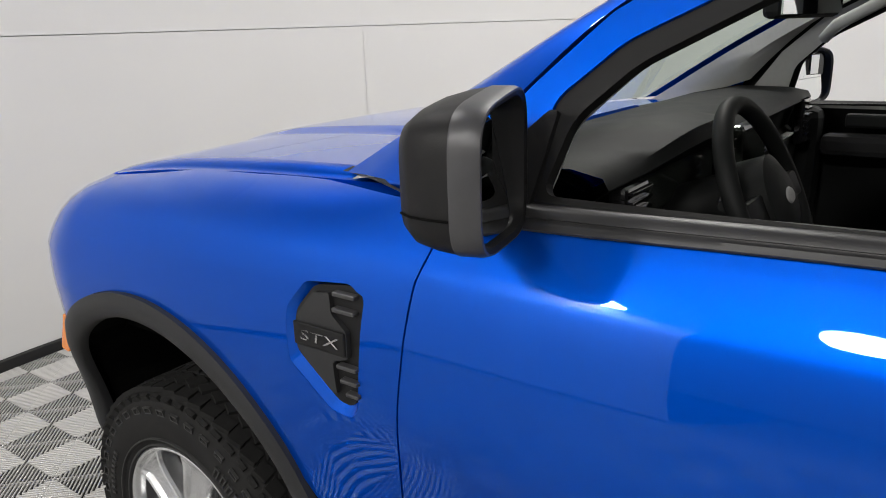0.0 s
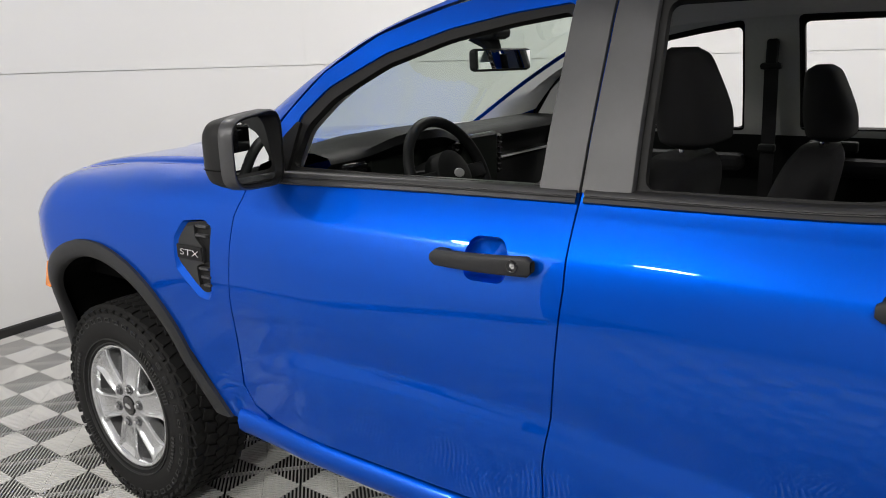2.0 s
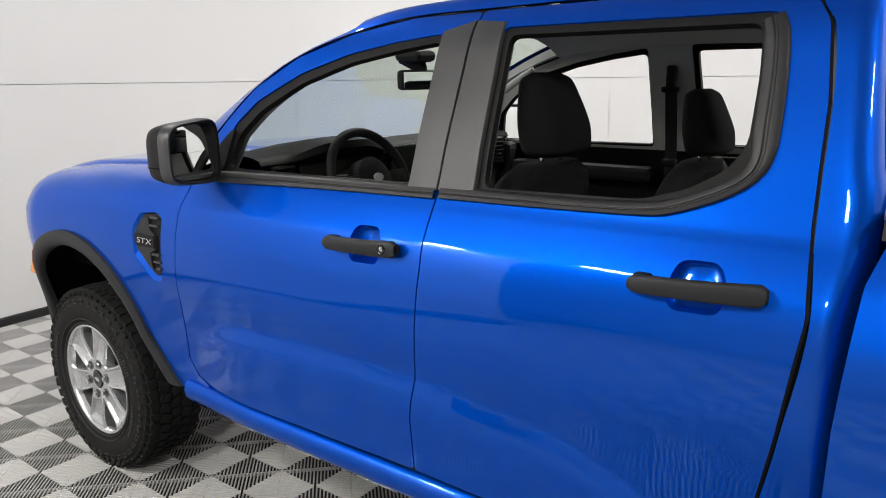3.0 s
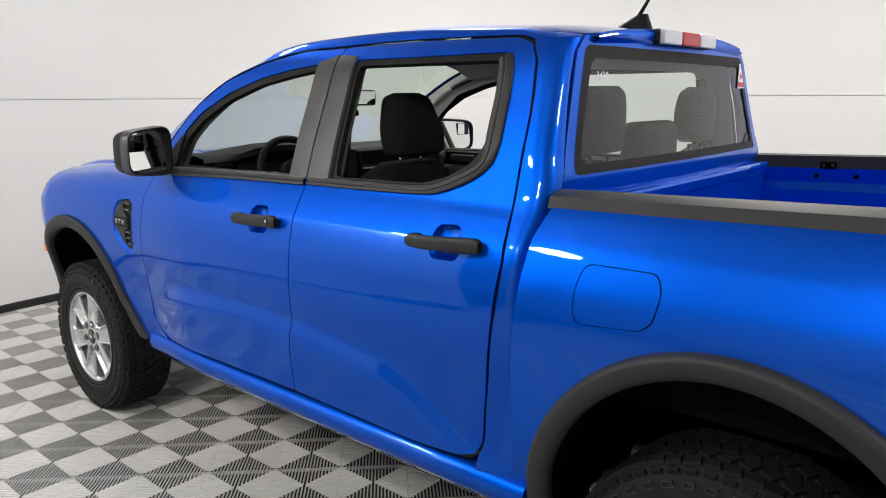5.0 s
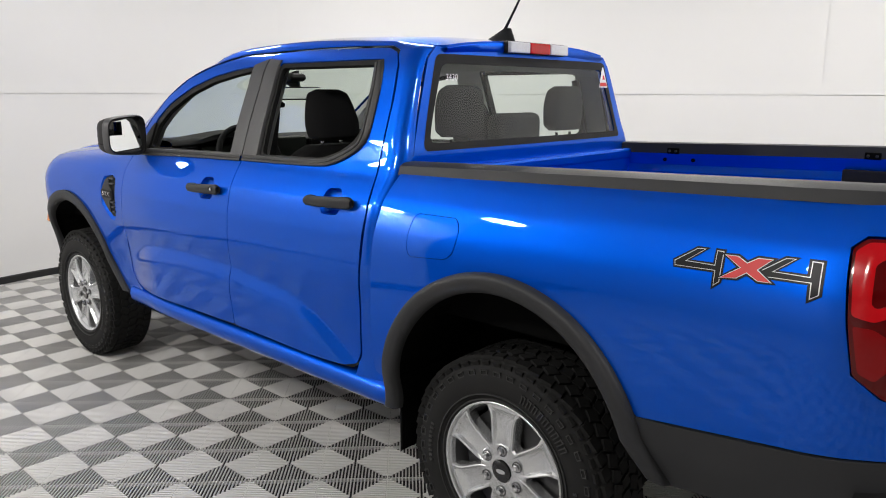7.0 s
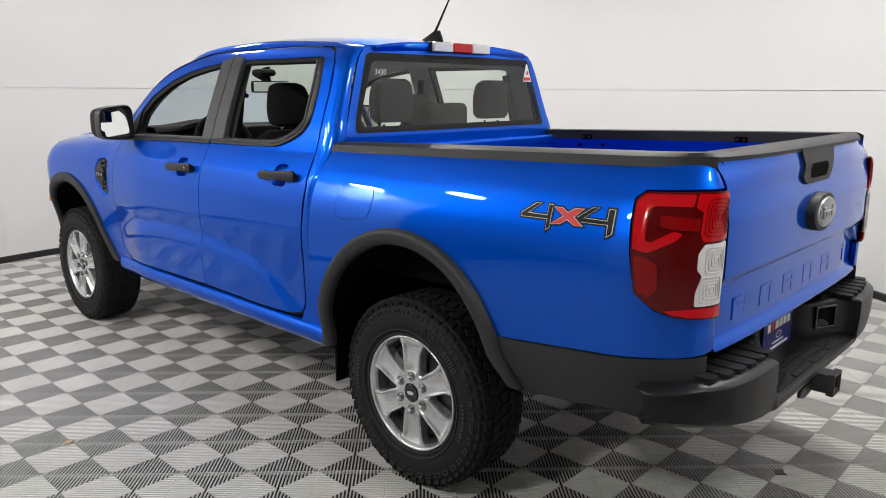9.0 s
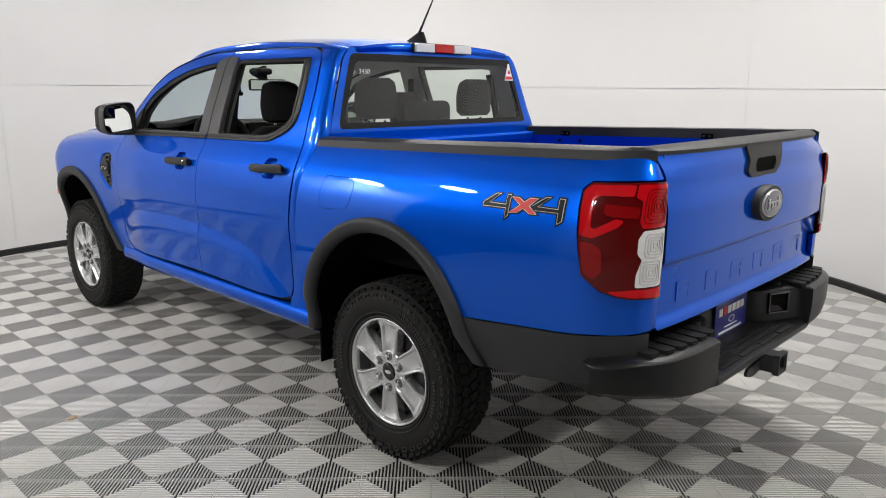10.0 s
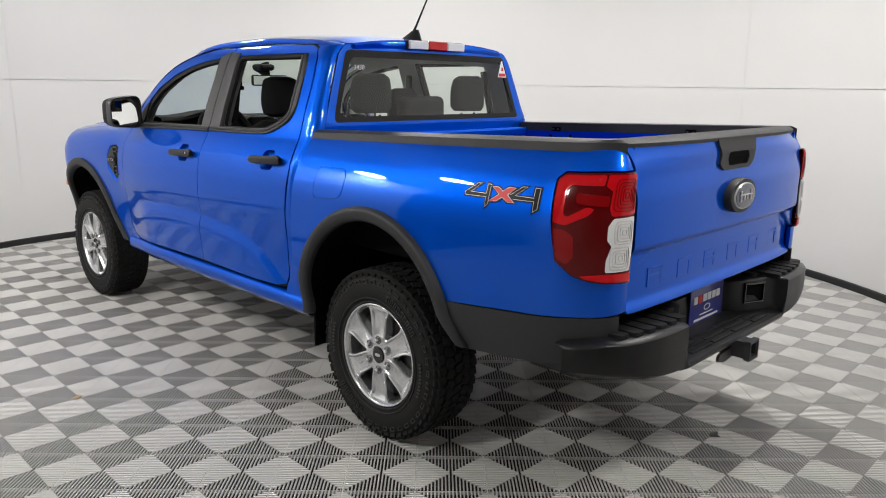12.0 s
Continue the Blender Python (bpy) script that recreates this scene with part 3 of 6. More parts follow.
def build_doors(s):
    side = cab_side(s)
    flip = s < 0
    for kind, outline, wframe, wopen, grip in (("front_door", front_door, front_frame, front_open, (1.764, 1.513, 1.179, 1.188)), ("rear_door", rear_door, rear_frame, rear_open, (0.908, 0.648, 1.202, 1.214))):
        y0, y1, z0, z1 = grip
        if s > 0:
            wframe, wopen = [[(u, v - 0.022 * step01(v, 1.45, 1.36)) for u, v in q] for q in (wframe, wopen)]
        cup = rounded([(y0 - 0.067, z0 - 0.002), (y0 - 0.084, z0 + 0.050), (y0 - 0.164, z0 + 0.053), (y0 - 0.186, z0 + 0.008), (y0 - 0.176, z0 - 0.042), (y0 - 0.079, z0 - 0.045)], 0.022)
        door = panel(kind, rounded(outline, 0.012, 3), side, paint, truck, [rounded(wframe, 0.02), cup], 0.013 if s < 0 else 0.05, 0.014, flip=flip,
                     label=("blue front door with the window wound down" if kind == "front_door" else "blue rear door with the window wound down"))
        shut_dish(cup, side, 0.035, paint, door, s)
        pull_handle(door, side, *grip, s, kind == "front_door" and s < 0)
        panel("window_frame", rounded(wframe, 0.02), proud(side, -0.007), rubber, door, [rounded(wopen, 0.025)], 0.010, 0.02, flip=flip, label="black rubber window frame")
        if kind == "front_door":
            pillar_cover(door, side, s, stretched([(1.4425, 1.332), (1.4325, 1.742)]), stretched([(1.534, 1.330), (1.524, 1.716)]))
            low, high = [(1.448, 1.310), (1.87, 1.302), (2.315, 1.287)], [(1.446, 1.338), (1.87, 1.331), (2.30, 1.320)]
            panel("sail_panel", rounded(stretched([(2.300, 1.315), (2.276, 1.448), (2.290, 1.448), (2.340, 1.404), (2.400, 1.348), (2.424, 1.285), (2.32, 1.288)]), 0.008, 3), proud(side, 0.004), black_plastic, door, (), 0.03, 0.01, flip=flip, label="black triangular sail panel")
        else:
            pillar_cover(door, side, s, stretched([(1.334, 1.335), (1.344, 1.735)]), stretched([(1.440, 1.333), (1.4275, 1.742)]))
            low = [(1.432, 1.312), (1.10, 1.317), (0.90, 1.324), (0.79, 1.356), (0.715, 1.400), (0.690, 1.435), (0.683, 1.475), (0.688, 1.60), (0.700, 1.690), (0.716, 1.722)]
            high = [(1.430, 1.340), (1.06, 1.343), (0.905, 1.351), (0.81, 1.381), (0.735, 1.426), (0.728, 1.452), (0.732, 1.490), (0.735, 1.60), (0.744, 1.685), (0.750, 1.706)]
        if s > 0:
            low, high = moved(low, 0, -0.022), moved(high, 0, -0.022)
        belt_moulding(door, side, s, stretched(low), stretched(high))
        inner = cab_side(s)
        panel("door_trim", rounded([(p[0], min(p[1], 1.295)) for p in outline if p[1] < 1.36], 0.01, 2), lambda u, v: (inner(u, v)[0] - s * 0.085, u, v), cabin_black, door, (), 0.06, 0.0, flip=not flip)


def build_door_gap_backing(s):
    """One black sheet added behind the shut lines, for the shade in them."""
    side = cab_side(s)
    holes = [rounded([(u, v - (0.022 * step01(v, 1.45, 1.36) if s > 0 else 0.0)) for u, v in q], 0.02) for q in (front_frame, rear_frame)]
    holes += [[(y0 - 0.055, z0 - 0.055), (y0 - 0.055, z0 + 0.062), (y0 - 0.210, z0 + 0.062), (y0 - 0.210, z0 - 0.055)] for y0, z0 in ((1.764, 1.179), (0.908, 1.202))]
    outline = stretched([(0.72, 0.564), (0.69, 0.585), (0.668, 0.63), (0.656, 0.72), (0.611, 0.95), (0.581, 1.18), (0.601, 1.33), (0.608, 1.55), (0.628, 1.70), (0.66, 1.750), (0.72, 1.770), (1.43, 1.772), (1.65, 1.756), (1.85, 1.72), (2.05, 1.662), (2.22, 1.577), (2.33, 1.48), (2.42, 1.39), (2.46, 1.25), (2.53, 1.0), (2.55, 0.64), (2.50, 0.566)])
    panel("door_gap_backing", outline, proud(side, -0.013), rubber, truck, holes, 0.05, 0.0, flip=s < 0, label="black backing sheet for the shade in the door gaps")


for s in (-1, 1):
    build_doors(s)
    build_door_gap_backing(s)


# fenders, with the wheel openings cut out
def arch_path(yc, zc, r, tail, grow=0.0, n=40):
    """The edge of a wheel opening, from its front foot over the top to its rear foot."""
    pts = [(yc + (r + grow) * 1.0 + (0.012 if r > 0.43 else 0.055), 0.46)] if yc > 1 else [(yc + (r + grow) * 1.0 + 0.01, 0.50)]
    pts += [(yc + (r + grow) * math.cos(radians(a)), zc + (r + grow) * math.sin(radians(a))) for a in np.linspace(2, 163, n)]
    pts.append(tail)
    return pts


F_ARCH = (3.258, 0.545)
R_ARCH = (-0.035, 0.565)
F_OUT = arch_path(*F_ARCH, 0.485, (2.650, 0.505))
F_IN = arch_path(*F_ARCH, 0.425, (2.740, 0.505))
R_OUT = arch_path(*R_ARCH, 0.51, (-0.600, 0.600))
R_IN = arch_path(*R_ARCH, 0.45, (-0.535, 0.600))


def build_fender(s):
    side = fender_side(s)
    arch = [p for p in F_OUT if p[1] > 0.505]
    top = [(4.03, fender_top(4.03) - 0.004), (3.9, fender_top(3.9) - 0.004), (3.6, fender_top(3.6) - 0.004), (3.2, fender_top(3.2) - 0.004), (2.8, fender_top(2.8) - 0.004), (2.6, fender_top(2.6) - 0.004), (2.472, 1.304)]
    rear = [(2.462, 1.30), (2.471, 1.24), (2.489, 1.19), (2.516, 1.02), (2.548, 0.82), (2.571, 0.64), (2.525, 0.578), (2.462, 0.556), (2.52, 0.50)]
    outline = [(4.05, 0.47), (4.06, 0.9)] + top + rear + [(2.651, 0.507)] + arch[::-1][1:] + [(F_ARCH[0] + 0.499, 0.47)]
    vp = rounded([(2.755, 1.070), (2.748, 1.10), (2.704, 1.150), (2.618, 1.162), (2.592, 1.145), (2.610, 0.968), (2.630, 0.940), (2.660, 0.940), (2.755, 1.022)], 0.012, 3)
    dish = [(u + (0.020 if u > 2.66 else 0.004) * (1 if u > 2.6 else -1), v + 0.004 * (v > 1.05) - 0.024 * (v < 1.03)) for u, v in vp]
    fender = panel("front_fender", outline, side, paint, truck, [dish], 0.028, 0.02, flip=s < 0, label="blue front fender")
    # vent with its badge
    strip("vent_recess", [[proud(side, d)(a + (b - a) * k, c + (e - c) * k) for (a, c), (b, e) in zip(dish, vp)] for k, d in ((0.0, -0.0005), (0.15, -0.003), (1.0, -0.016))], paint, fender, closed=True, angle=60)
    vent = panel("fender_vent", vp, proud(side, -0.004), black_plastic, fender, (), 0.02, 0.02, flip=s < 0, label="black fender vent with a silver badge")
    for z, w in ((1.145, 0.045), (1.118, 0.045), (1.018, 0.04), (0.992, 0.034), (0.968, 0.024)):
        bm = bmesh.new()
        x = side(2.62, z)[0] - s * 0.006
        box(bm, min(x, x + s * 0.015), max(x, x + s * 0.015), 2.604, 2.608 + w, z - 0.003, z + 0.005, 0.002)
        part("vent_fin", bm, band_grey, fender)
    cover = rounded([(2.742, 1.032), (2.738, 1.095), (2.700, 1.140), (2.662, 1.146), (2.656, 1.110), (2.622, 1.085), (2.622, 1.037), (2.658, 1.024), (2.655, 0.962), (2.668, 0.965)], 0.006, 3)
    panel("vent_cover", cover, proud(side, 0.007), flare_plastic, fender, (), 0.02, 0.010, flip=s < 0)
    bm = bmesh.new()
    x = side(2.68, 1.062)[0] + s * 0.006
    box(bm, min(x, x + s * 0.006), max(x, x + s * 0.006), 2.624, 2.744, 1.040, 1.084, 0.003)
    part("badge_bar", bm, black_plastic, fender)
    me = text_mesh("STX", 0.050, 0.0018, 0.12, 1.05)
    x = side(2.68, 1.062)[0] + s * 0.0125
    part_mesh("badge_letters", me, chrome, fender, "silver letters of the badge", m=Matrix.Translation((x, 2.682, 1.062)) @ Matrix(((0, 0, s, 0), (s, 0, 0, 0), (0, 1, 0, 0), (0, 0, 0, 1))) @ Matrix.Diagonal((1.0, 0.55, 1, 1)))
    return fender


def build_flare(name, s, outer, inner, x_at, label, parent):
    """A flare band between two edges of a wheel opening, with a turned-in lip."""
    rows = []
    n = 60

    def along(path):
        ln = [0]
        for a, b in zip(path, path[1:]):
            ln.append(ln[-1] + math.dist(a, b))
        return [(float(np.interp(ln[-1] * k / n, ln, [p[0] for p in path])), float(np.interp(ln[-1] * k / n, ln, [p[1] for p in path]))) for k in range(n + 1)]
    for (yo, zo), (yi, zi) in zip(along(outer), along(inner)):
        xo, xs = x_at(yo, zo)
        def at(t, x):
            return (s * x, yo + (yi - yo) * t, zo + (zi - zo) * t)
        rows.append([at(-0.02, xs - 0.004), at(0.0, xs + 0.012), at(0.12, xo - 0.004), at(0.3, xo), at(0.75, xo - 0.002), at(0.97, xo - 0.010), at(1.05, xo - 0.022), at(1.06, xo - 0.04)])
    return strip(name, rows, flare_plastic, parent, label, angle=50)


for s in (-1, 1):
    build_fender(s)
    fs = fender_side(1)
    build_flare("wheel_flare", s, F_OUT, F_IN, lambda y, z: (max(fs(y, z)[0], 0.5) + 0.018, fs(y, z)[0]), "dark grey plastic front wheel flare", truck)


# hood
hood_outline = rounded([(-0.705, 2.60), (0.705, 2.60), (0.708, 3.60), (0.69, 3.85), (0.60, 3.98), (-0.60, 3.98), (-0.69, 3.85), (-0.708, 3.60)], 0.03)
panel("hood", hood_outline, lambda x, y: (x, y, hood_z(x, y)), paint, truck, (), 0.018, 0.02, label="blue hood with raised edges and a centre bulge")
# nose: simple closing front
def build_nose():
    rows = []
    for z, f, w in ((1.06, 3.93, 0.58), (1.00, 3.97, 0.60), (0.85, 4.00, 0.61), (0.70, 4.02, 0.62), (0.55, 4.02, 0.62), (0.47, 3.97, 0.60)):
        rows.append([(w * k, f + 0.03 - 0.13 * abs(k) ** 3, z) for k in np.linspace(-1, 1, 25)])
    strip("front_fascia", rows, paint, truck, "blue front fascia")


build_nose()


# roof, pillars, glass
def a_line(t):
    """The windscreen's side edge, foot to top."""
    f = hermite([(0, 2.75), (0.35, 2.42), (0.7, 2.12), (1.0, 1.86)])
    g = hermite([(0, 1.315), (0.35, 1.515), (0.7, 1.668), (1.0, 1.762)])
    w = hermite([(0, 0.74), (0.35, 0.68), (0.7, 0.63), (1.0, 0.585)])
    return w(t), f(t), g(t)


def door_top(y):
    f = hermite([(0.60, 1.700), (0.66, 1.752), (0.72, 1.768), (1.10, 1.776), (1.43, 1.770), (1.65, 1.756), (1.85, 1.720), (2.05, 1.661), (2.22, 1.576), (2.33, 1.479), (2.41, 1.389), (2.44, 1.30)])
    return f(y - 0.022 * step01(y, 0.6, 2.3)) + 0.008 * step01(y, 1.45, 1.7) * step01(2.4 - y, 0.1, 0.4)


def build_roof():
    outline = [(-0.535, 0.525), (0.535, 0.525), (0.566, 0.56), (0.575, 0.80), (0.58, 1.4), (0.575, 1.86), (0.30, 1.955), (0, 1.98), (-0.30, 1.955), (-0.575, 1.86), (-0.58, 1.4), (-0.575, 0.80), (-0.566, 0.56)]
    roof = panel("roof", outline, lambda x, y: (x, y, roof_z(x, y)), paint, truck, (), 0.05, 0.01, label="blue roof panel")
    for s in (-1, 1):
        rows = []
        ys = list(np.linspace(0.545, 1.86, 24))
        for y in ys:
            zt = door_top(max(y, 0.63)) + 0.004
            xt = cab_w(zt) + 0.006 * math.sin((y - 0.5) * 1.5)
            x1, z1 = 0.577, roof_z(0.577, y)
            turn = max(0.0, (0.635 - y) / 0.09) ** 2
            xt, x1 = xt - 0.060 * turn, x1 - 0.035 * turn
            mid = ((xt + x1) / 2 + 0.012, (zt + z1) / 2 + 0.012)
            row = [(s * (xt - 0.02), y, zt - 0.002), (s * xt, y, zt)]
            for t in (0.25, 0.5, 0.75, 1.0):
                bx = (1 - t) ** 2 * xt + 2 * t * (1 - t) * mid[0] + t * t * x1
                bz = (1 - t) ** 2 * zt + 2 * t * (1 - t) * (mid[1] + 0.006) + t * t * z1
                row.append((s * bx, y, bz))
            rows.append(row)
        for k in range(1, 17):
            t = 1 - k / 16
            wx, wy, wz = a_line(t)
            yd = 1.86 + (2.46 - 1.86) * (k / 16) ** 0.95
            zd = door_top(yd) + 0.004
            xd = cab_w(zd) - 0.02 * step01(yd, 2.1, 2.7) + 0.003
            row = [(s * (xd - 0.02), yd, zd - 0.004), (s * xd, yd, zd)]
            for tt in (0.25, 0.5, 0.75, 1.0):
                mx, my, mz = (xd + wx) / 2 + 0.012, (yd + wy) / 2, (zd + wz) / 2 + 0.016
                row.append(tuple((1 - tt) ** 2 * a + 2 * tt * (1 - tt) * b + tt * tt * c for a, b, c in zip((s * xd, yd, zd), (s * mx, my, mz), (s * wx, wy, wz))))
            rows.append(row)
        strip("roof_rail", rows, paint, truck, "blue roof rail and windscreen pillar", angle=50)
        rows = []
        for y in np.linspace(0.56, 1.9, 20):
            z = roof_z(0.56, y) - 0.006
            rows.append([(s * 0.548, y, z), (s * 0.556, y, z + 0.004), (s * 0.572, y, z + 0.003), (s * 0.580, y, z - 0.004)])
        strip("roof_ditch_trim", rows, gloss_black, truck, "thin black roof ditch strip")
    return roof


roof = build_roof()


def build_glass():
    rows = []
    for k in range(17):
        t = k / 16
        wx, wy, wz = a_line(t)
        rows.append([(wx * c, wy + 0.12 * (1 - c * c), wz + 0.045 * t * (1 - c * c) + 0.01 * (1 - c * c)) for c in np.linspace(-1, 1, 25)])
    screen = strip("windscreen", rows, tinted_glass, truck, "green tinted windscreen")
    screen.visible_shadow = False
    rows2 = []
    for t in (0.93, 1.0):
        wx, wy, wz = a_line(t)
        rows2.append([(wx * c, wy + 0.12 * (1 - c * c) - 0.006, wz + 0.045 * t * (1 - c * c) + 0.01 * (1 - c * c) - 0.006) for c in np.linspace(-1, 1, 25)])
    strip("windscreen_band", rows2, rubber, truck)


build_glass()


def build_cowl():
    rows = []
    for c in np.linspace(-1, 1, 25):
        x = 0.72 * c
        rows.append([(x, 2.505, hood_z(x, 2.52) - 0.030), (x, 2.56, hood_z(x, 2.55) - 0.035), (x, 2.70 + 0.12 * (1 - c * c), 1.300), (x, 2.78 + 0.12 * (1 - c * c), 1.312)])
    strip("cowl", rows, black_plastic, truck, "black cowl below the windscreen")


build_cowl()


# rear corner and back wall of the cab
def seam_y(z):
    return hermite([(0.50, 0.70), (0.58, 0.69), (0.63, 0.664), (0.72, 0.652), (0.95, 0.607), (1.18, 0.577), (1.33, 0.597), (1.55, 0.604), (1.70, 0.624), (1.752, 0.66), (1.78, 0.66)])(z)


def back_y(z):
    return hermite([(0.5, 0.500), (1.38, 0.500), (1.44, 0.512), (1.72, 0.548), (1.80, 0.555)])(z)


def back_w(z):
    return hermite([(0.5, 0.80), (1.2, 0.785), (1.34, 0.765), (1.40, 0.742), (1.72, 0.630), (1.80, 0.54)])(z)


def build_cab_back():
    for s in (-1, 1):
        rows = []
        for z in np.linspace(0.50, 1.758, 44):
            y0 = seam_y(z)
            x0 = cab_side(1)(y0, z)[0]
            yb, xb = back_y(z), back_w(z)
            row = [(s * (x0 - 0.02), y0 - 0.002, z), (s * x0, y0, z)]
            yc = yb + 0.058
            xc = cab_side(1)(yc, z)[0]
            row.append((s * (x0 + xc) / 2, (y0 + yc) / 2, z))
            for a in np.linspace(0, math.pi / 2, 7):
                row.append((s * (xb + (xc - xb) * math.cos(a)), yb + (yc - yb) * (1 - math.sin(a)), z))
            rows.append(row)
        strip("cab_corner", rows, paint, truck, "blue rounded cab rear corner", angle=60)
    def back(x, z):
        return (x, back_y(z) - 0.025 * (1 - (x / 0.75) ** 2), z)
    glass_o = rounded([(-0.690, 1.400), (0.690, 1.400), (0.664, 1.48), (0.580, 1.733), (-0.580, 1.733), (-0.664, 1.48)], 0.03)
    outline = [(-0.79, 0.62), (0.79, 0.62), (0.783, 1.2), (0.763, 1.34), (0.733, 1.42), (0.628, 1.72), (0.585, 1.765), (-0.585, 1.765), (-0.628, 1.72), (-0.733, 1.42), (-0.763, 1.34), (-0.783, 1.2)]
    wall = panel("cab_back", outline, back, paint, truck, [glass_o], 0.04, 0.012, label="blue rear cab wall")
    glass_i = rounded([(-0.660, 1.420), (0.660, 1.420), (0.640, 1.49), (0.560, 1.705), (-0.560, 1.705), (-0.640, 1.49)], 0.03)
    g = panel("rear_window", moved(glass_o, 0, 0), lambda x, z: (back(x, z)[0], back(x, z)[1] + 0.003, z), rear_glass, truck, (), 0.08, 0.0, label="tinted rear window with black border and a paper sticker")
    g.visible_shadow = False
    panel("window_border", rounded([(-0.697, 1.393), (0.697, 1.393), (0.671, 1.48), (0.587, 1.740), (-0.587, 1.740), (-0.671, 1.48)], 0.03), lambda x, z: (back(x, z)[0], back(x, z)[1] - 0.001, z), rubber, g, [glass_i], 0.05, 0.0, label="black painted glass border")
    rows = []
    for x in np.linspace(-0.545, 0.545, 30):
        rows.append([(x, 0.53, roof_z(x, 0.53) - 0.004), (x, 0.520, roof_z(x, 0.53) - 0.012), (x, 0.523, 1.752 + 0.012 * (1 - (x / 0.6) ** 2)), (x, 0.552, 1.735)])
    strip("roof_lip", rows, paint, truck, "blue roof rear lip", angle=60)
    # sticker and chalk mark on the glass
    def gp(x, z, d=0.0):
        p = back(x, z)
        return (p[0], p[1] - d, z)
    bm = bmesh.new()
    extrude_outline(bm, [(0.528, 1.625), (0.612, 1.625), (0.580, 1.718), (0.570, 1.718)], lambda u, v: gp(u, v, 0.001), (0, -0.001, 0))
    part("sticker", bm, white_ink, g, "white and red triangular paper sticker")
    bm = bmesh.new()
    extrude_outline(bm, [(0.536, 1.631), (0.604, 1.631), (0.598, 1.648), (0.542, 1.648)], lambda u, v: gp(u, v, 0.003), (0, -0.001, 0))
    extrude_outline(bm, [(0.564, 1.662), (0.586, 1.662), (0.580, 1.682), (0.570, 1.682)], lambda u, v: gp(u, v, 0.003), (0, -0.001, 0))
    part("sticker_print", bm, red_ink, g)
    me = text_mesh("3430", 0.034, 0.0004, 0.15)
    p = gp(-0.520, 1.655, 0.004)
    part_mesh("chalk_mark", me, white_ink, g, "white chalk stock mark", m=Matrix.Translation(p) @ pose(0, 0, 0, 83, 0, 0))


build_cab_back()


def build_roof_bits():
    lamp = thing("high_brake_lamp", "clear and red high brake lamp on the roof edge", "")
    lamp.parent = truck
    bm = bmesh.new()
    box(bm, -0.210, 0.210, 0.502, 0.56, 1.754, 1.803, 0.012)
    part("housing", bm, black_plastic, lamp)
    for x0, x1, mat, nm in ((-0.205, -0.072, clear_lens, "clear_lens"), (-0.070, 0.070, red_lens, "red_lens"), (0.072, 0.205, clear_lens, "clear_lens")):
        bm = bmesh.new()
        box(bm, x0, x1, 0.490, 0.53, 1.756, 1.800, 0.006)
        part(nm, bm, mat, lamp)
    ant = thing("antenna", "black roof antenna with a raked whip", "")
    ant.parent = truck
    rows = []
    for k in range(9):
        t = k / 8
        w = 0.030 * (1 - t) ** 0.7 + 0.010
        y0, y1 = 0.62 + 0.03 * t, 0.84 - 0.155 * t
        z = 1.795 + 0.075 * t
        rows.append([(w * math.cos(a), (y0 + y1) / 2 + (y1 - y0) / 2 * math.sin(a), z) for a in np.linspace(0, 2 * math.pi, 16, endpoint=False)])
    base = strip("base", rows, black_plastic, ant, closed=True)
    bm = bmesh.new()
    tube(bm, [(0, 0.695, 1.845), (0, 0.66, 1.90), (0, 0.565, 2.05), (0, 0.45, 2.23)], [0.0085, 0.006, 0.0035, 0.003], 10)
    part("whip", bm, black_plastic, ant, smooth=True)


build_roof_bits()


# sills and under body
def build_sills():
    for s in (-1, 1):
        rows = []
        for y in np.linspace(0.52, 2.60, 40):
            lift = -0.016
            prof = [(0.70, 0.47), (0.81, 0.455), (0.857, 0.472), (0.878, 0.500), (0.883, 0.528), (0.874, 0.555), (0.856, 0.566), (0.79, 0.570)]
            rows.append([(s * (x - 0.02 * step01(y, 2.2, 2.6)), y, z + lift) for x, z in prof])
        strip("sill", rows, paint, truck, "blue sill under the doors", angle=60)
    bm = bmesh.new()
    box(bm, -0.80, 0.80, 0.53, 2.62, 0.46, 0.56)
    box(bm, -0.42, 0.42, -0.80, 3.9, 0.40, 0.52)
    part("underbody", bm, under_black, truck, "black underbody and frame rails")
    bm = bmesh.new()
    box(bm, -0.79, 0.79, 0.56, 0.60, 0.5, 1.30)
    part("cab_rear_bulkhead", bm, under_black, truck)
    bm = bmesh.new()
    box(bm, -0.78, 0.78, 2.45, 2.52, 0.5, 1.20)
    part("engine_bulkhead", bm, under_black, truck)


build_sills()


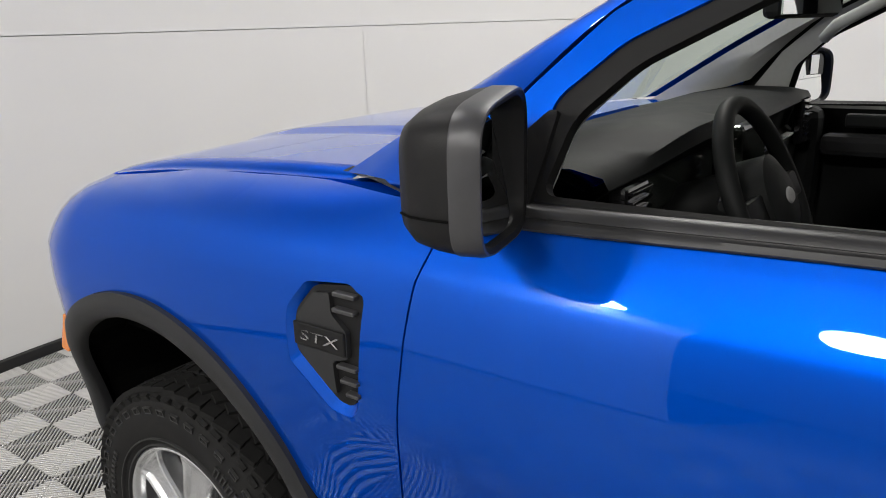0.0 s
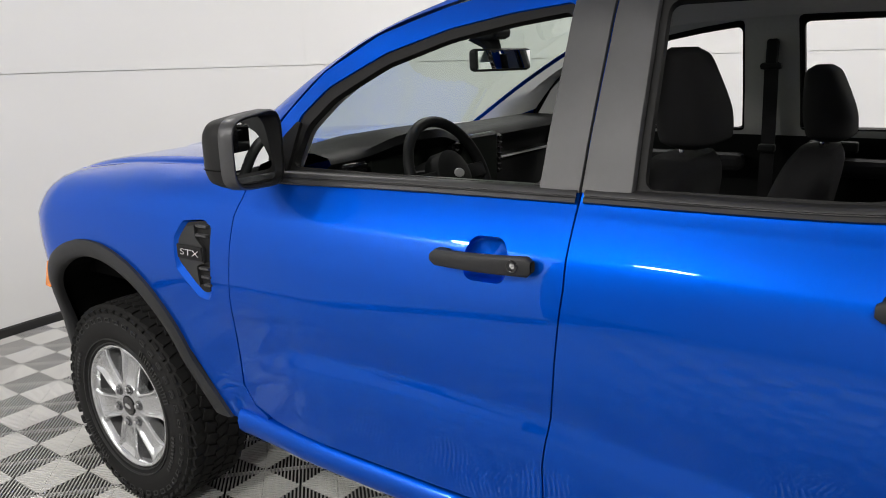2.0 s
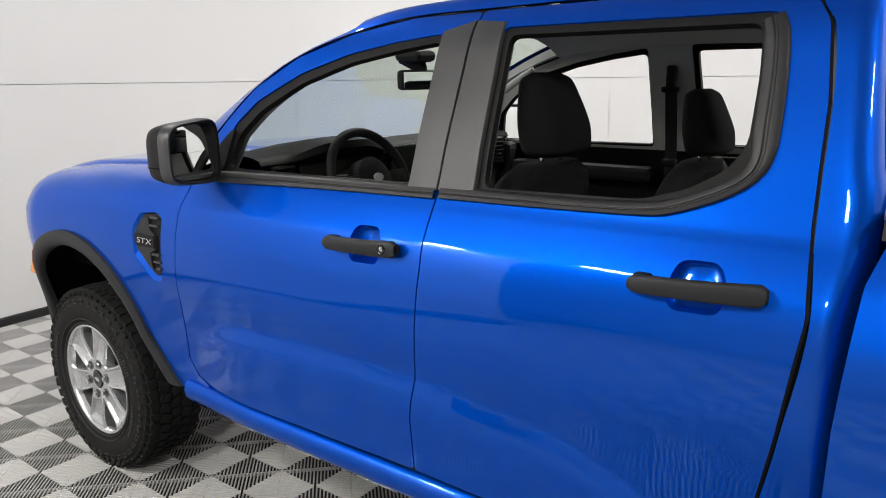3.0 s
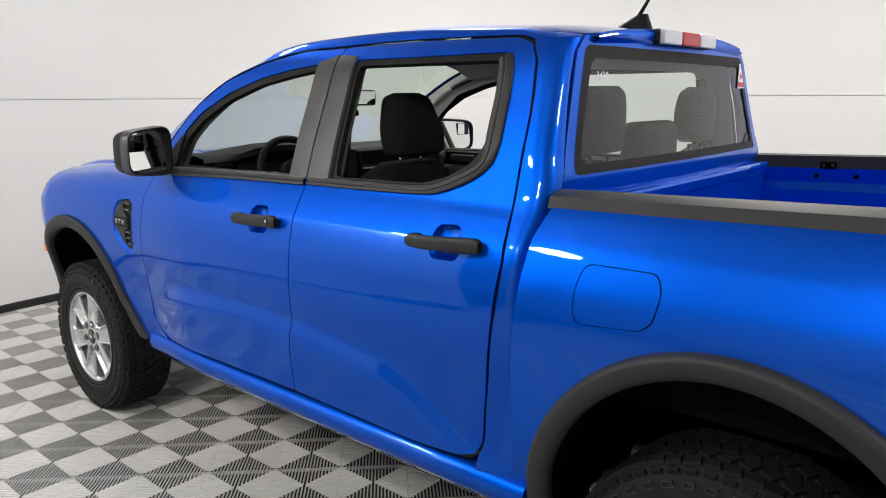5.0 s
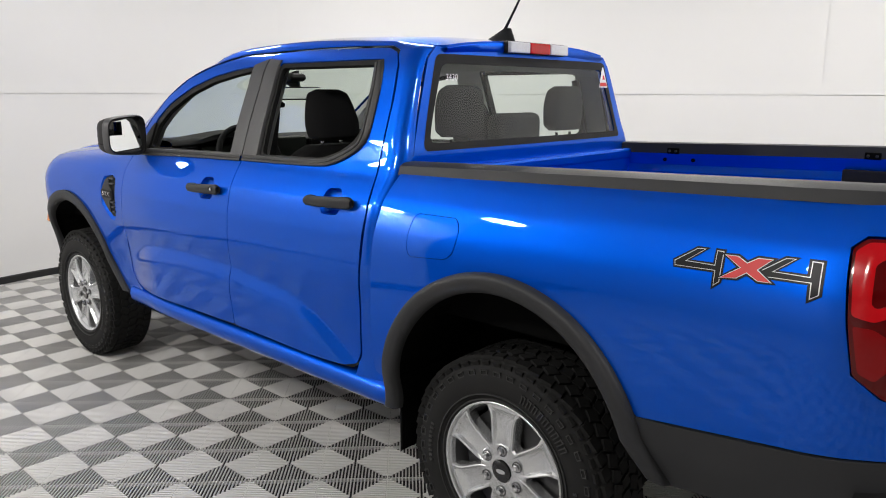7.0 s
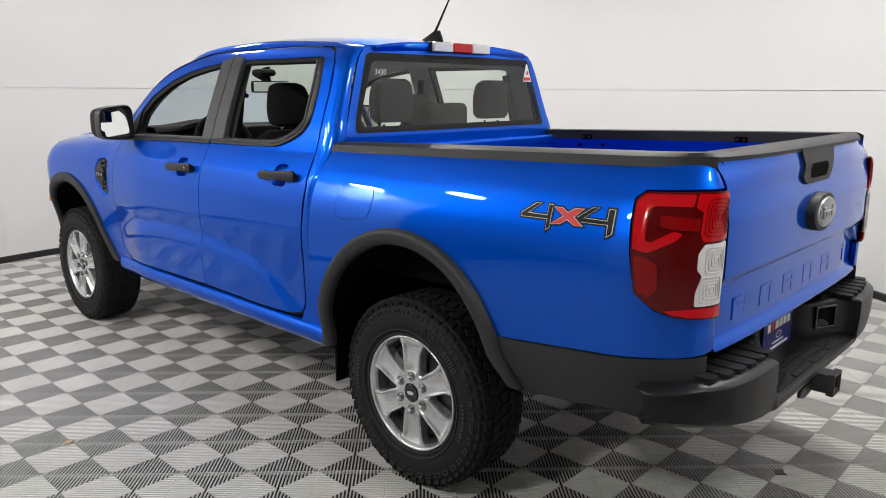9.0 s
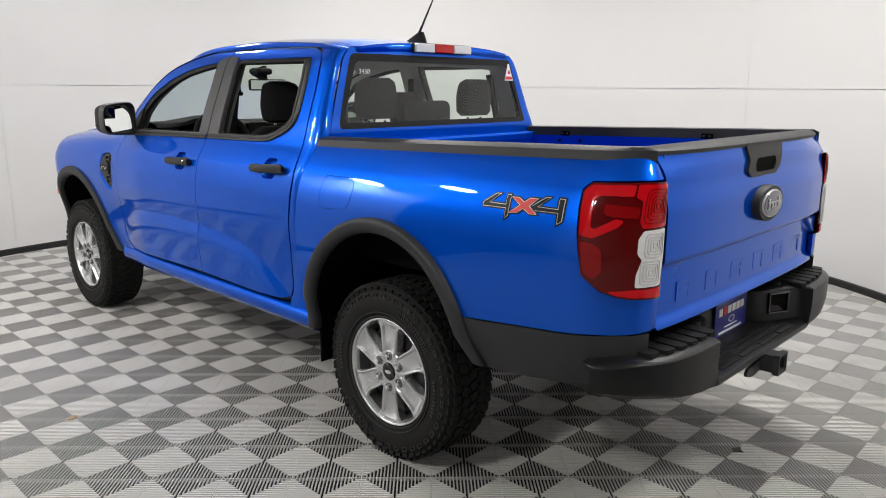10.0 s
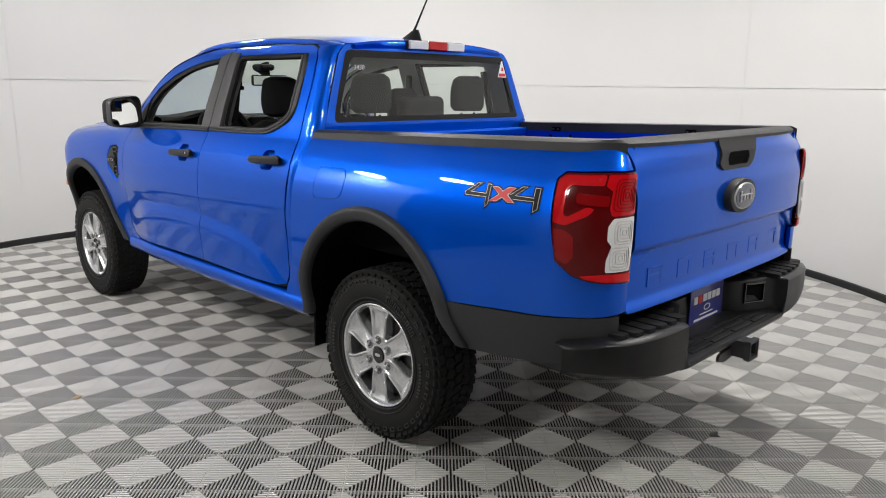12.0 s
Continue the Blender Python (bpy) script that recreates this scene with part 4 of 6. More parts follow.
# bed
def build_bed():
    u_front = -0.475
    for s in (-1, 1):
        side = bed_side(s)
        flip = s > 0
        arch = [(-y, z) for y, z in R_OUT if z > 0.605]
        lamp_hole = [(1.246, 0.934), (1.098, 0.941), (1.058, 0.947), (1.008, 0.963), (0.958, 1.009), (0.940, 1.125), (0.930, 1.216), (0.926, 1.277), (0.948, 1.302), (1.10, 1.310), (1.246, 1.312)]
        top = [(u, rail_z(-u) - 0.020) for u in np.linspace(1.246, u_front, 24)]
        low = lambda u: 0.767 + (u - 0.46) * 0.100
        front = [(u_front - 0.028, 1.25), (u_front - 0.045, 1.0), (u_front - 0.05, 0.62)]
        outline = top + front + [(-0.485, 0.60)] + [p for p in arch if p[0] < 0.50] + [(0.505, low(0.5)), (0.8, low(0.8)), (1.0, low(1.0)), (1.246, low(1.12))] + lamp_hole
        fo = rounded([(-0.337, 1.214), (-0.152, 1.216), (-0.134, 1.176), (-0.145, 1.108), (-0.175, 1.085), (-0.335, 1.072), (-0.352, 1.10), (-0.352, 1.16)], 0.025)
        body = panel("bed_side", outline, side, paint, truck, [fo] if s < 0 else (), 0.022, 0.02, flip=flip, label="blue cargo bed side")
        if s < 0:
            c = (-0.245, 1.147)
            scaled = lambda k: [(c[0] + (u - c[0]) * k, c[1] + (v - c[1]) * k) for u, v in fo]
            panel("fuel_gap", scaled(1.05), proud(side, -0.012), rubber, body, (), 0.012, 0.0, flip=flip)
            panel("fuel_door", scaled(0.972), proud(side, 0.001), paint, body, (), 0.0135, 0.004, flip=flip, label="blue fuel door")
        # tail lamp
        def lens(u, v):
            x, y, z = side(u, v)
            return (x + s * 0.010 * step01(u, 0.93, 0.97), y - 0.012 * step01(u, 0.95, 1.1), z)
        lo = rounded([(0.950, 1.298), (0.930, 1.276), (0.934, 1.216), (0.944, 1.125), (0.962, 1.012), (1.012, 0.967), (1.06, 0.951), (1.098, 0.945), (1.247, 0.938), (1.247, 1.308), (1.10, 1.306)], 0.008, 3)
        lamp = panel("tail_lamp", lo, lens, deep_red, truck, (), 0.016, 0.025, flip=flip, label="red tail lamp with a clear reversing lens")
        for nm, o, mt in (("light_guide", [(0.955, 1.292), (0.936, 1.272), (0.940, 1.216), (0.949, 1.140), (0.985, 1.132), (1.045, 1.170), (1.058, 1.190), (1.036, 1.196), (0.986, 1.160), (0.976, 1.168), (0.972, 1.248), (0.985, 1.262), (1.074, 1.264), (1.074, 1.298)], red_lens),
                          ("inner_bar", [(1.000, 1.238), (1.004, 1.206), (1.030, 1.200), (1.100, 1.198), (1.100, 1.232)], mid_red),
                          ("stop_lens", [(1.080, 1.300), (1.241, 1.302), (1.241, 1.172), (1.118, 1.168), (1.106, 1.19), (1.106, 1.25), (1.080, 1.262)], red_lens),
                          ("reversing_lens", [(1.127, 1.161), (1.238, 1.164), (1.240, 1.089), (1.224, 0.984), (1.108, 0.983), (1.109, 1.023), (1.127, 1.070), (1.109, 1.089), (1.109, 1.136)], clear_lens),
                          ("corner_lens", [(0.953, 1.120), (0.985, 1.118), (1.010, 1.100), (1.014, 1.030), (0.996, 1.004), (0.970, 1.020)], mid_red),
                          ("lower_lens", [(1.094, 0.976), (1.226, 0.977), (1.236, 0.946), (1.098, 0.951), (1.05, 0.958), (1.03, 0.968), (1.06, 0.972)], red_lens)):
            panel(nm, rounded(o, 0.006, 2), proud_lens(lens, s), mt, lamp, (), 0.02, 0.004, flip=flip)
        # moulded ribs in the lenses
        def above(u, v):
            x, y, z = proud_lens(lens, s)(u, v)
            k = step01(u, 0.95, 1.15)
            return (x + s * 0.0025 * (1 - k), y - 0.0025 * k, z)
        for cu, cz, mt, n in ((1.178, 1.115, lens_grey, 4), (1.166, 1.030, lens_grey, 4), (1.172, 1.236, mid_red, 5)):
            for k in range(1, n + 1):
                hw, hz = 0.0115 * k, 0.0105 * k if n == 5 else 0.0095 * k
                ring = rounded([(cu - hw, cz - hz), (cu + hw, cz - hz), (cu + hw, cz + hz), (cu - hw, cz + hz)], 0.4 * hz, 3)
                hole = [(cu + (u - cu) * (1 - 0.0028 / hw), cz + (v - cz) * (1 - 0.0028 / hz)) for u, v in ring]
                panel("lens_rib", ring, above, mt, lamp, [hole], 0.03, 0.002, flip=flip)
        # cladding below the bed and the flare
        cl = [(0.465, 0.768), (0.60, low(0.6) - 0.006), (0.85, low(0.85) - 0.006), (1.06, low(1.06) - 0.006), (1.20, low(1.06) - 0.006), (1.20, 0.70), (1.06, 0.66), (0.80, 0.615), (0.60, 0.595), (0.545, 0.60)]
        panel("bed_cladding", cl, proud(side, 0.004), flare_plastic, truck, (), 0.03, 0.03, flip=flip, label="dark grey cladding below the bed")
        bs = bed_side(1)
        build_flare("wheel_flare", s, R_OUT, R_IN, lambda y, z: (bs(-y, z)[0] + 0.028, bs(-y, z)[0]), "dark grey plastic rear wheel flare", truck)
        # rail cap
        rows = []
        for u in list(np.linspace(-0.492, 0.86, 30)) + list(np.linspace(0.88, 1.20, 20)):
            z = rail_z(max(-u, -1.12))
            xo, y, _ = bed_side(1)(u, z - 0.01)
            k = step01(u, 0.86, 1.2)
            dx, dy = 0.013 * (1 - k), -0.010 * k
            xi = bed_w(1.36) - 0.09
            row = [(xo + dx + 0.010 * (1 - k), y + dy, z - 0.036), (xo + dx, y + dy, z - 0.006), (xo - 0.012 * (1 - k), y + 0.012 * k, z + 0.004)]
            row += [(xo + (xi - xo) * 0.6, y + 0.02 * k, z + 0.006), (xi + 0.004, y + 0.02 * k, z + 0.002), (xi, y + 0.02 * k, z - 0.05), (xi + 0.002, y + 0.02 * k, z - 0.052)]
            rows.append([(s * a, b, c) for a, b, c in row])
        end = rows[-1]
        rows.append([(p[0], p[1], end[-1][2]) for p in end])
        strip("bed_rail_cap", rows, flare_plastic, truck, "dark grey plastic bed rail cap", angle=35)
        # inner wall
        rows = []
        for y in np.linspace(0.47, -1.11, 30):
            z = rail_z(y)
            rows.append([(s * 0.715, y, z - 0.045), (s * 0.725, y, z - 0.10), (s * 0.70, y, z - 0.13), (s * 0.71, y, 1.1), (s * 0.715, y, 0.88)])
        strip("bed_inner_wall", rows, paint, truck, "blue inner bed wall", angle=30)
        for y in (0.22, -0.62):
            z = rail_z(y) - 0.034
            bm = bmesh.new()
            box(bm, min(s * 0.712, s * 0.725), max(s * 0.712, s * 0.725), y - 0.03, y + 0.03, z - 0.014, z + 0.014, 0.004)
            hook = part("tie_down", bm, under_black, truck, "steel tie-down in a black pocket")
            for dy in (-0.016, 0.016):
                bm = bmesh.new()
                revolve(bm, [(s * 0.716, 0.006), (s * 0.706, 0.0055), (s * 0.704, 0.001)], "x", 12, (0, y + dy, z))
                part("bolt", bm, dark_metal, hook)
        bm = bmesh.new()
        box(bm, min(s * 0.694, s * 0.715), max(s * 0.694, s * 0.715), -0.72, -0.52, rail_z(-0.6) - 0.15, rail_z(-0.6) - 0.09, 0.006)
        part("cover_plate", bm, black_plastic, truck, "black plastic cover in the bed wall")
        # black discs on the uncut wall stand for the shaded holes
        for y in (0.26, 0.12):
            bm = bmesh.new()
            revolve(bm, [(s * 0.730, 0.009), (s * 0.7155, 0.009), (s * 0.7155, 0.001)], "x", 12, (0, y, rail_z(y) - 0.075))
            part("drain_hole_disc", bm, under_black, truck)
    bm = bmesh.new()
    for k in range(13):
        x = -0.66 + 0.11 * k
        box(bm, x - 0.035, x + 0.035, -1.10, 0.47, 0.868, 0.880, 0.004)
    box(bm, -0.725, 0.725, -1.12, 0.48, 0.84, 0.868)
    part("bed_floor", bm, paint, truck, "ribbed blue bed floor")
    bm = bmesh.new()
    box(bm, -0.73, 0.73, 0.448, 0.478, 0.85, 1.30, 0.008)
    box(bm, -0.76, 0.76, 0.440, 0.482, 1.285, 1.335, 0.012)
    part("bed_front_wall", bm, paint, truck, "blue bed front wall")


def proud_lens(lens, s):
    def f(u, v):
        x, y, z = lens(u, v)
        k = step01(u, 0.95, 1.15)
        return (x + s * 0.004 * (1 - k), y - 0.004 * k, z)
    return f


build_bed()


# tailgate
def gate_y(x, z):
    side = (abs(x) / 0.73) ** 4
    y = -1.172 + 0.018 * side + 0.010 * step01(z, 1.33, 1.39) + 0.034 * step01(z, 1.30, 1.39) * side
    y -= 0.014 * step01(z, 1.022, 1.05) * (1 - step01(z, 1.20, 1.30))
    edge = 0.585 + 1.75 * max(0.0, 1.02 - z)
    return y + 0.024 * step01(z, 1.034, 1.020) * step01(abs(x), edge + 0.03, edge) * step01(z, 0.82, 0.86)


def build_gate_gap_fillers():
    # dark blocks added for the shade in the gaps beside the tailgate
    for s in (-1, 1):
        bm = bmesh.new()
        box(bm, min(s * 0.712, s * 0.738), max(s * 0.712, s * 0.738), -1.115, -1.05, 0.80, 1.36, 0.002)
        part("gate_gap_filler", bm, rubber, truck, "dark filler for the shaded gap beside the tailgate")


build_gate_gap_fillers()


def build_tailgate():
    gate = panel("tailgate", rounded([(-0.728, 0.818), (0.728, 0.818), (0.730, 1.0), (0.730, 1.25), (0.728, 1.384), (-0.728, 1.384), (-0.730, 1.25), (-0.730, 1.0)], 0.010, 3),
                 lambda x, z: (x, gate_y(x, z), z), paint, truck, (), 0.010, 0.05, label="blue tailgate with pressed model lettering", flip=False)
    rows = []
    for x in np.linspace(-0.732, 0.732, 40):
        z, yf = 1.398, gate_y(x, 1.384)
        rows.append([(x, yf + 0.002, z - 0.018), (x, yf - 0.006, z - 0.016), (x, yf - 0.007, z - 0.004), (x, yf + 0.008, z + 0.007), (x, -1.085, z + 0.012), (x, -1.072, z), (x, -1.072, z - 0.05)])
    strip("gate_cap", rows, flare_plastic, gate, "dark grey tailgate cap", angle=35)
    bm = bmesh.new()
    box(bm, -0.70, 0.70, -1.125, -1.095, 0.86, 1.39, 0.005)
    part("gate_inner", bm, paint, gate)
    # handle bezel
    hb = rounded([(-0.175, 1.392), (0.175, 1.392), (0.155, 1.33), (0.145, 1.292), (0.10, 1.270), (-0.125, 1.270), (-0.165, 1.292), (-0.150, 1.33)], 0.014, 3)
    hole = rounded([(-0.085, 1.338), (0.085, 1.338), (0.10, 1.315), (0.085, 1.285), (-0.085, 1.285), (-0.10, 1.315)], 0.01, 3)
    panel("handle_bezel", hb, lambda x, z: (x, gate_y(x, z) - 0.010, z), flare_plastic, gate, [hole], 0.02, 0.02, label="black tailgate handle bezel")
    panel("handle_pocket", hole, lambda x, z: (x, gate_y(x, z) - 0.003 - 0.006 * step01(z, 1.31, 1.33), z), under_black, gate, (), 0.02, 0.0)
    # oval emblem, plain
    for nm, a, b, d, mt in (("emblem_ring", 0.118, 0.068, 0.038, flare_plastic), ("emblem_rim", 0.096, 0.053, 0.044, silver_ink), ("emblem_field", 0.090, 0.0485, 0.046, badge_blue)):
        rows = []
        for k, h in ((1.0, 0.0), (1.0, d - 0.004), (0.97, d), (0.5, d + 0.003), (0.01, d + 0.004)):
            rows.append([(0.0 + a * k * math.cos(t), -1.178 - h, 1.165 + b * k * math.sin(t)) for t in np.linspace(0, 2 * math.pi, 48, endpoint=False)])
        strip(nm, rows, mt, gate, "dark oval emblem" if nm == "emblem_field" else "", closed=True, angle=40)
    bm = bmesh.new()
    for x0, x1, z0, z1 in ((-0.056, -0.046, -0.020, 0.022), (-0.026, -0.014, -0.014, 0.010), (0.0, 0.009, -0.013, 0.009), (0.034, 0.043, -0.016, 0.024)):
        box(bm, x0, x1, -1.2305, -1.224, 1.165 + z0, 1.165 + z1, 0.002)
    box(bm, -0.062, 0.050, -1.2305, -1.224, 1.165 + 0.004, 1.165 + 0.009, 0.001)
    part("emblem_mark", bm, silver_ink, gate)
    # pressed lettering, as plain raised bars
    for i in range(6):
        x = -0.53 + i * 0.212
        bm = bmesh.new()
        y = gate_y(x, 0.92)
        box(bm, x - 0.055, x - 0.036, y - 0.0018, y + 0.01, 0.885, 0.955, 0.0016)
        box(bm, x + 0.030, x + 0.049, y - 0.0018, y + 0.01, 0.885, 0.955, 0.0016)
        box(bm, x - 0.045, x + 0.042, y - 0.0018, y + 0.01, 0.938, 0.955, 0.0016)
        if i % 2 == 0:
            box(bm, x - 0.045, x + 0.042, y - 0.0018, y + 0.01, 0.912, 0.926, 0.0016)
        part("pressed_letter", bm, paint, gate)


build_tailgate()


def build_bumper():
    bumper = thing("rear_bumper", "black plastic rear step bumper", "")
    bumper.parent = truck
    face = hermite([(0.44, -1.262), (0.60, -1.258), (0.74, -1.240), (0.84, -1.200), (0.91, -1.135), (0.945, -1.075)])
    cheek = hermite([(0.0, -1.072), (0.225, -1.072), (0.25, -1.108), (0.35, -1.160), (0.44, -1.202), (0.455, -1.225), (0.47, -1.257)])

    def section(x):
        a = abs(x)
        k = step01(a, 0.445, 0.475)
        yf = face(max(a, 0.44))
        yc = cheek(a) if a < 0.47 else yf
        ys = -1.262 * (1 - k) + yf * k
        zt = 0.757 - 0.02 * step01(a, 0.85, 0.95)
        zl = 0.603 * (1 - k) + 0.665 * k
        zb = 0.560 * (1 - k) + (0.572 + 0.06 * step01(a, 0.5, 0.95)) * k
        i = 1 - k
        return [(x, -1.02, zt), (x, yc + 0.040, zt), (x, yc + 0.006, zt - 0.010), (x, yc + 0.001, zt - 0.015), (x, yc - 0.006 * i, zl + 0.010), (x, ys + 0.022 * i + 0.001, zl), (x, ys + 0.005 * i + 0.001, zl - 0.006),
                (x, ys + 0.001, zl - 0.018), (x, ys + 0.006, zb + 0.014), (x, ys + 0.03, zb), (x, -1.06, zb + 0.01)]
    xs = [0.0, 0.12, 0.21, 0.225, 0.237, 0.25, 0.28, 0.31, 0.35, 0.40, 0.435, 0.447, 0.455, 0.462, 0.47, 0.478, 0.50] + list(np.linspace(0.54, 0.945, 22))
    rows = [section(x) for x in [-x for x in xs[::-1]] + xs[1:]]
    for end, k in ((rows[0], 0), (rows[-1], len(rows) + 1)):
        rows.insert(k, [(p[0] * 1.004, max(p[1], -1.05), 0.70 + (p[2] - 0.70) * 0.9) for p in end])
    strip("moulding", rows, bumper_black, bumper, "thick satin black plastic bumper moulding", angle=40)
    for s in (-1, 1):
        for k in range(7):
            x = 0.395 + 0.066 * k
            y0, y1 = (face(max(x, 0.44)) if x > 0.44 else cheek(x)) + 0.03, -1.085
            if y1 - y0 < 0.03:
                continue
            bm = bmesh.new()
            extrude_outline(bm, rounded([(x - 0.026, y1), (x - 0.026, y0 + 0.012), (x - 0.018, y0), (x + 0.018, y0 + 0.004), (x + 0.026, y0 + 0.018), (x + 0.026, y1)], 0.006, 2), lambda u, v: (s * u, v, 0.750 - 0.02 * step01(u, 0.85, 0.95)), (0, 0, 0.019))
            part("grip_pad", bm, rubber, bumper)
    for k in range(4):
        bm = bmesh.new()
        y = -1.235 + 0.036 * k
        for x0, x1 in ((-0.37, -0.20), (-0.185, -0.01), (0.005, 0.18), (0.195, 0.33)):
            box(bm, x0, x1 - 0.03 * k * (x1 > 0.3), y, y + 0.022, 0.600, 0.609, 0.002)
        part("step_rib", bm, rubber, bumper)
    # square socket in the sloped cheek; a flat dark plate stands for its shaded hole
    m = Matrix(((0.909, 0.417, 0, 0.345), (-0.417, 0.909, 0, -1.158), (0, 0, 1, 0.692), (0, 0, 0, 1)))
    bm = bmesh.new()
    for x0, x1, z0, z1 in ((-0.056, 0.056, 0.038, 0.047), (-0.056, 0.056, -0.047, -0.038), (-0.056, -0.047, -0.038, 0.038), (0.047, 0.056, -0.038, 0.038)):
        box(bm, x0, x1, -0.014, 0.02, z0, z1, 0.003, m)
    socket = part("socket_frame", bm, gloss_black, bumper, "black square socket frame")
    bm = bmesh.new()
    box(bm, -0.048, 0.048, -0.002, 0.02, -0.039, 0.039, 0, m)
    part("socket_hole_shade", bm, under_black, socket)
    bm = bmesh.new()
    revolve(bm, [(-1.06, 0.020), (-1.083, 0.019), (-1.084, 0.013), (-1.078, 0.011), (-1.078, 0.001)], "y", 24, (-0.215, 0, 0.70))
    part("plug", bm, gloss_black, bumper, "round black plug", smooth=True)
    bm = bmesh.new()
    box(bm, -0.88, 0.88, -1.055, -1.00, 0.60, 0.81, 0.01)
    part("backing", bm, black_plastic, bumper)
    # plate with unreadable print
    plate = part_plate()
    plate.parent = bumper
    plate.location = (0.05, 0.029, -0.012)
    hitch = thing("hitch_receiver", "black square steel tow hitch receiver", "")
    hitch.parent = truck
    bm = bmesh.new()
    for x0, x1, z0, z1 in ((-0.037, 0.037, 0.575, 0.585), (-0.037, 0.037, 0.515, 0.525), (-0.037, -0.027, 0.525, 0.575), (0.027, 0.037, 0.525, 0.575)):
        box(bm, x0, x1, -1.315, -1.05, z0, z1, 0.002)
    part("tube", bm, dark_metal, hitch)
    bm = bmesh.new()
    for x0, x1, z0, z1 in ((-0.043, 0.043, 0.581, 0.591), (-0.043, 0.043, 0.509, 0.519), (-0.043, -0.033, 0.519, 0.581), (0.033, 0.043, 0.519, 0.581)):
        box(bm, x0, x1, -1.32, -1.295, z0, z1, 0.002)
    part("collar", bm, dark_metal, hitch)
    bm = bmesh.new()
    extrude_outline(bm, rounded([(-0.15, 0.545), (-0.03, 0.555), (-0.03, 0.51), (-0.11, 0.505), (-0.16, 0.52)], 0.02), lambda u, v: (u, -1.245, v), (0, 0.012, 0))
    part("chain_plate", bm, dark_metal, hitch)


def part_plate():
    bm = bmesh.new()
    box(bm, -0.152, 0.152, -1.112, -1.106, 0.622, 0.774, 0.002)
    plate = part("dealer_plate", bm, plate_blue, None, "blue dealer plate with white bars")
    bm = bmesh.new()
    for k in range(6):
        x = -0.122 + 0.041 * k
        if k != 1:
            box(bm, x, x + 0.034, -1.1145, -1.111, 0.711, 0.743, 0.003)
    box(bm, -0.06, 0.06, -1.1145, -1.111, 0.655, 0.660, 0.001)
    box(bm, -0.11, 0.11, -1.1145, -1.111, 0.634, 0.643, 0.001)
    part("print_bars", bm, white_ink, plate)
    bm = bmesh.new()
    box(bm, -0.083, -0.049, -1.1145, -1.111, 0.709, 0.746, 0.003)
    part("red_bar", bm, red_ink, plate)
    bm = bmesh.new()
    rows = [[(0.03 * k * math.cos(t), -1.1145, 0.684 + 0.014 * k * math.sin(t)) for t in np.linspace(0, 2 * math.pi, 24, endpoint=False)] for k in (1.0, 0.75)]
    bm.free()
    strip("oval_mark", rows, white_ink, plate, closed=True)
    return plate


build_bumper()


# four by four decal
def offset(poly, d):
    """A closed outline moved outwards by d, its corners mitred."""
    turn = sum(a[0] * b[1] - b[0] * a[1] for a, b in zip(poly, poly[1:] + poly[:1]))
    out = []
    for i, p in enumerate(poly):
        a, b = Vector(p) - Vector(poly[i - 1]), Vector(poly[(i + 1) % len(poly)]) - Vector(p)
        na, nb = [Vector((e.y, -e.x)).normalized() * math.copysign(1, turn) for e in (a, b)]
        n = (na + nb).normalized()
        out.append(tuple(Vector(p) + n * min(d / max(n.dot(na), 0.3), 2.2 * abs(d)) if d > 0 else Vector(p) + n * max(d / max(n.dot(na), 0.3), -2.2 * abs(d))))
    return out


def build_decal(s):
    side = bed_side(s)
    flip = s > 0

    decal = thing("four_by_four_decal", "black and red 4x4 decal with silver outline", "")
    decal.parent = truck
    # open figure 4, letter x, figure 4, each edged in silver
    four = [(0.571, 1.198), (0.622, 1.233), (0.644, 1.234), (0.601, 1.201), (0.671, 1.201), (0.670, 1.234), (0.687, 1.234), (0.690, 1.165), (0.676, 1.153), (0.674, 1.188), (0.574, 1.186)]
    ex = [(0.690, 1.228), (0.723, 1.229), (0.745, 1.217), (0.767, 1.231), (0.802, 1.232), (0.772, 1.205), (0.808, 1.181), (0.775, 1.180), (0.748, 1.194), (0.727, 1.179), (0.686, 1.174), (0.730, 1.204)]
    for outline, ink, lift in ((four, black_ink, 0.0), (moved(four, 0.205, 0.006), black_ink, 0.0), (ex, red_ink, 0.0012)):
        for nm, grow, mat, d in (("figure_edge", 0.0045, black_ink, 0.0015), ("outline", 0.0, silver_ink, 0.0023), ("figure", -0.0018, ink, 0.0031)):
            panel(nm, offset(outline, grow), proud(side, d + lift), mat, decal, (), 0.03, 0.0, flip=flip)


build_decal(-1)


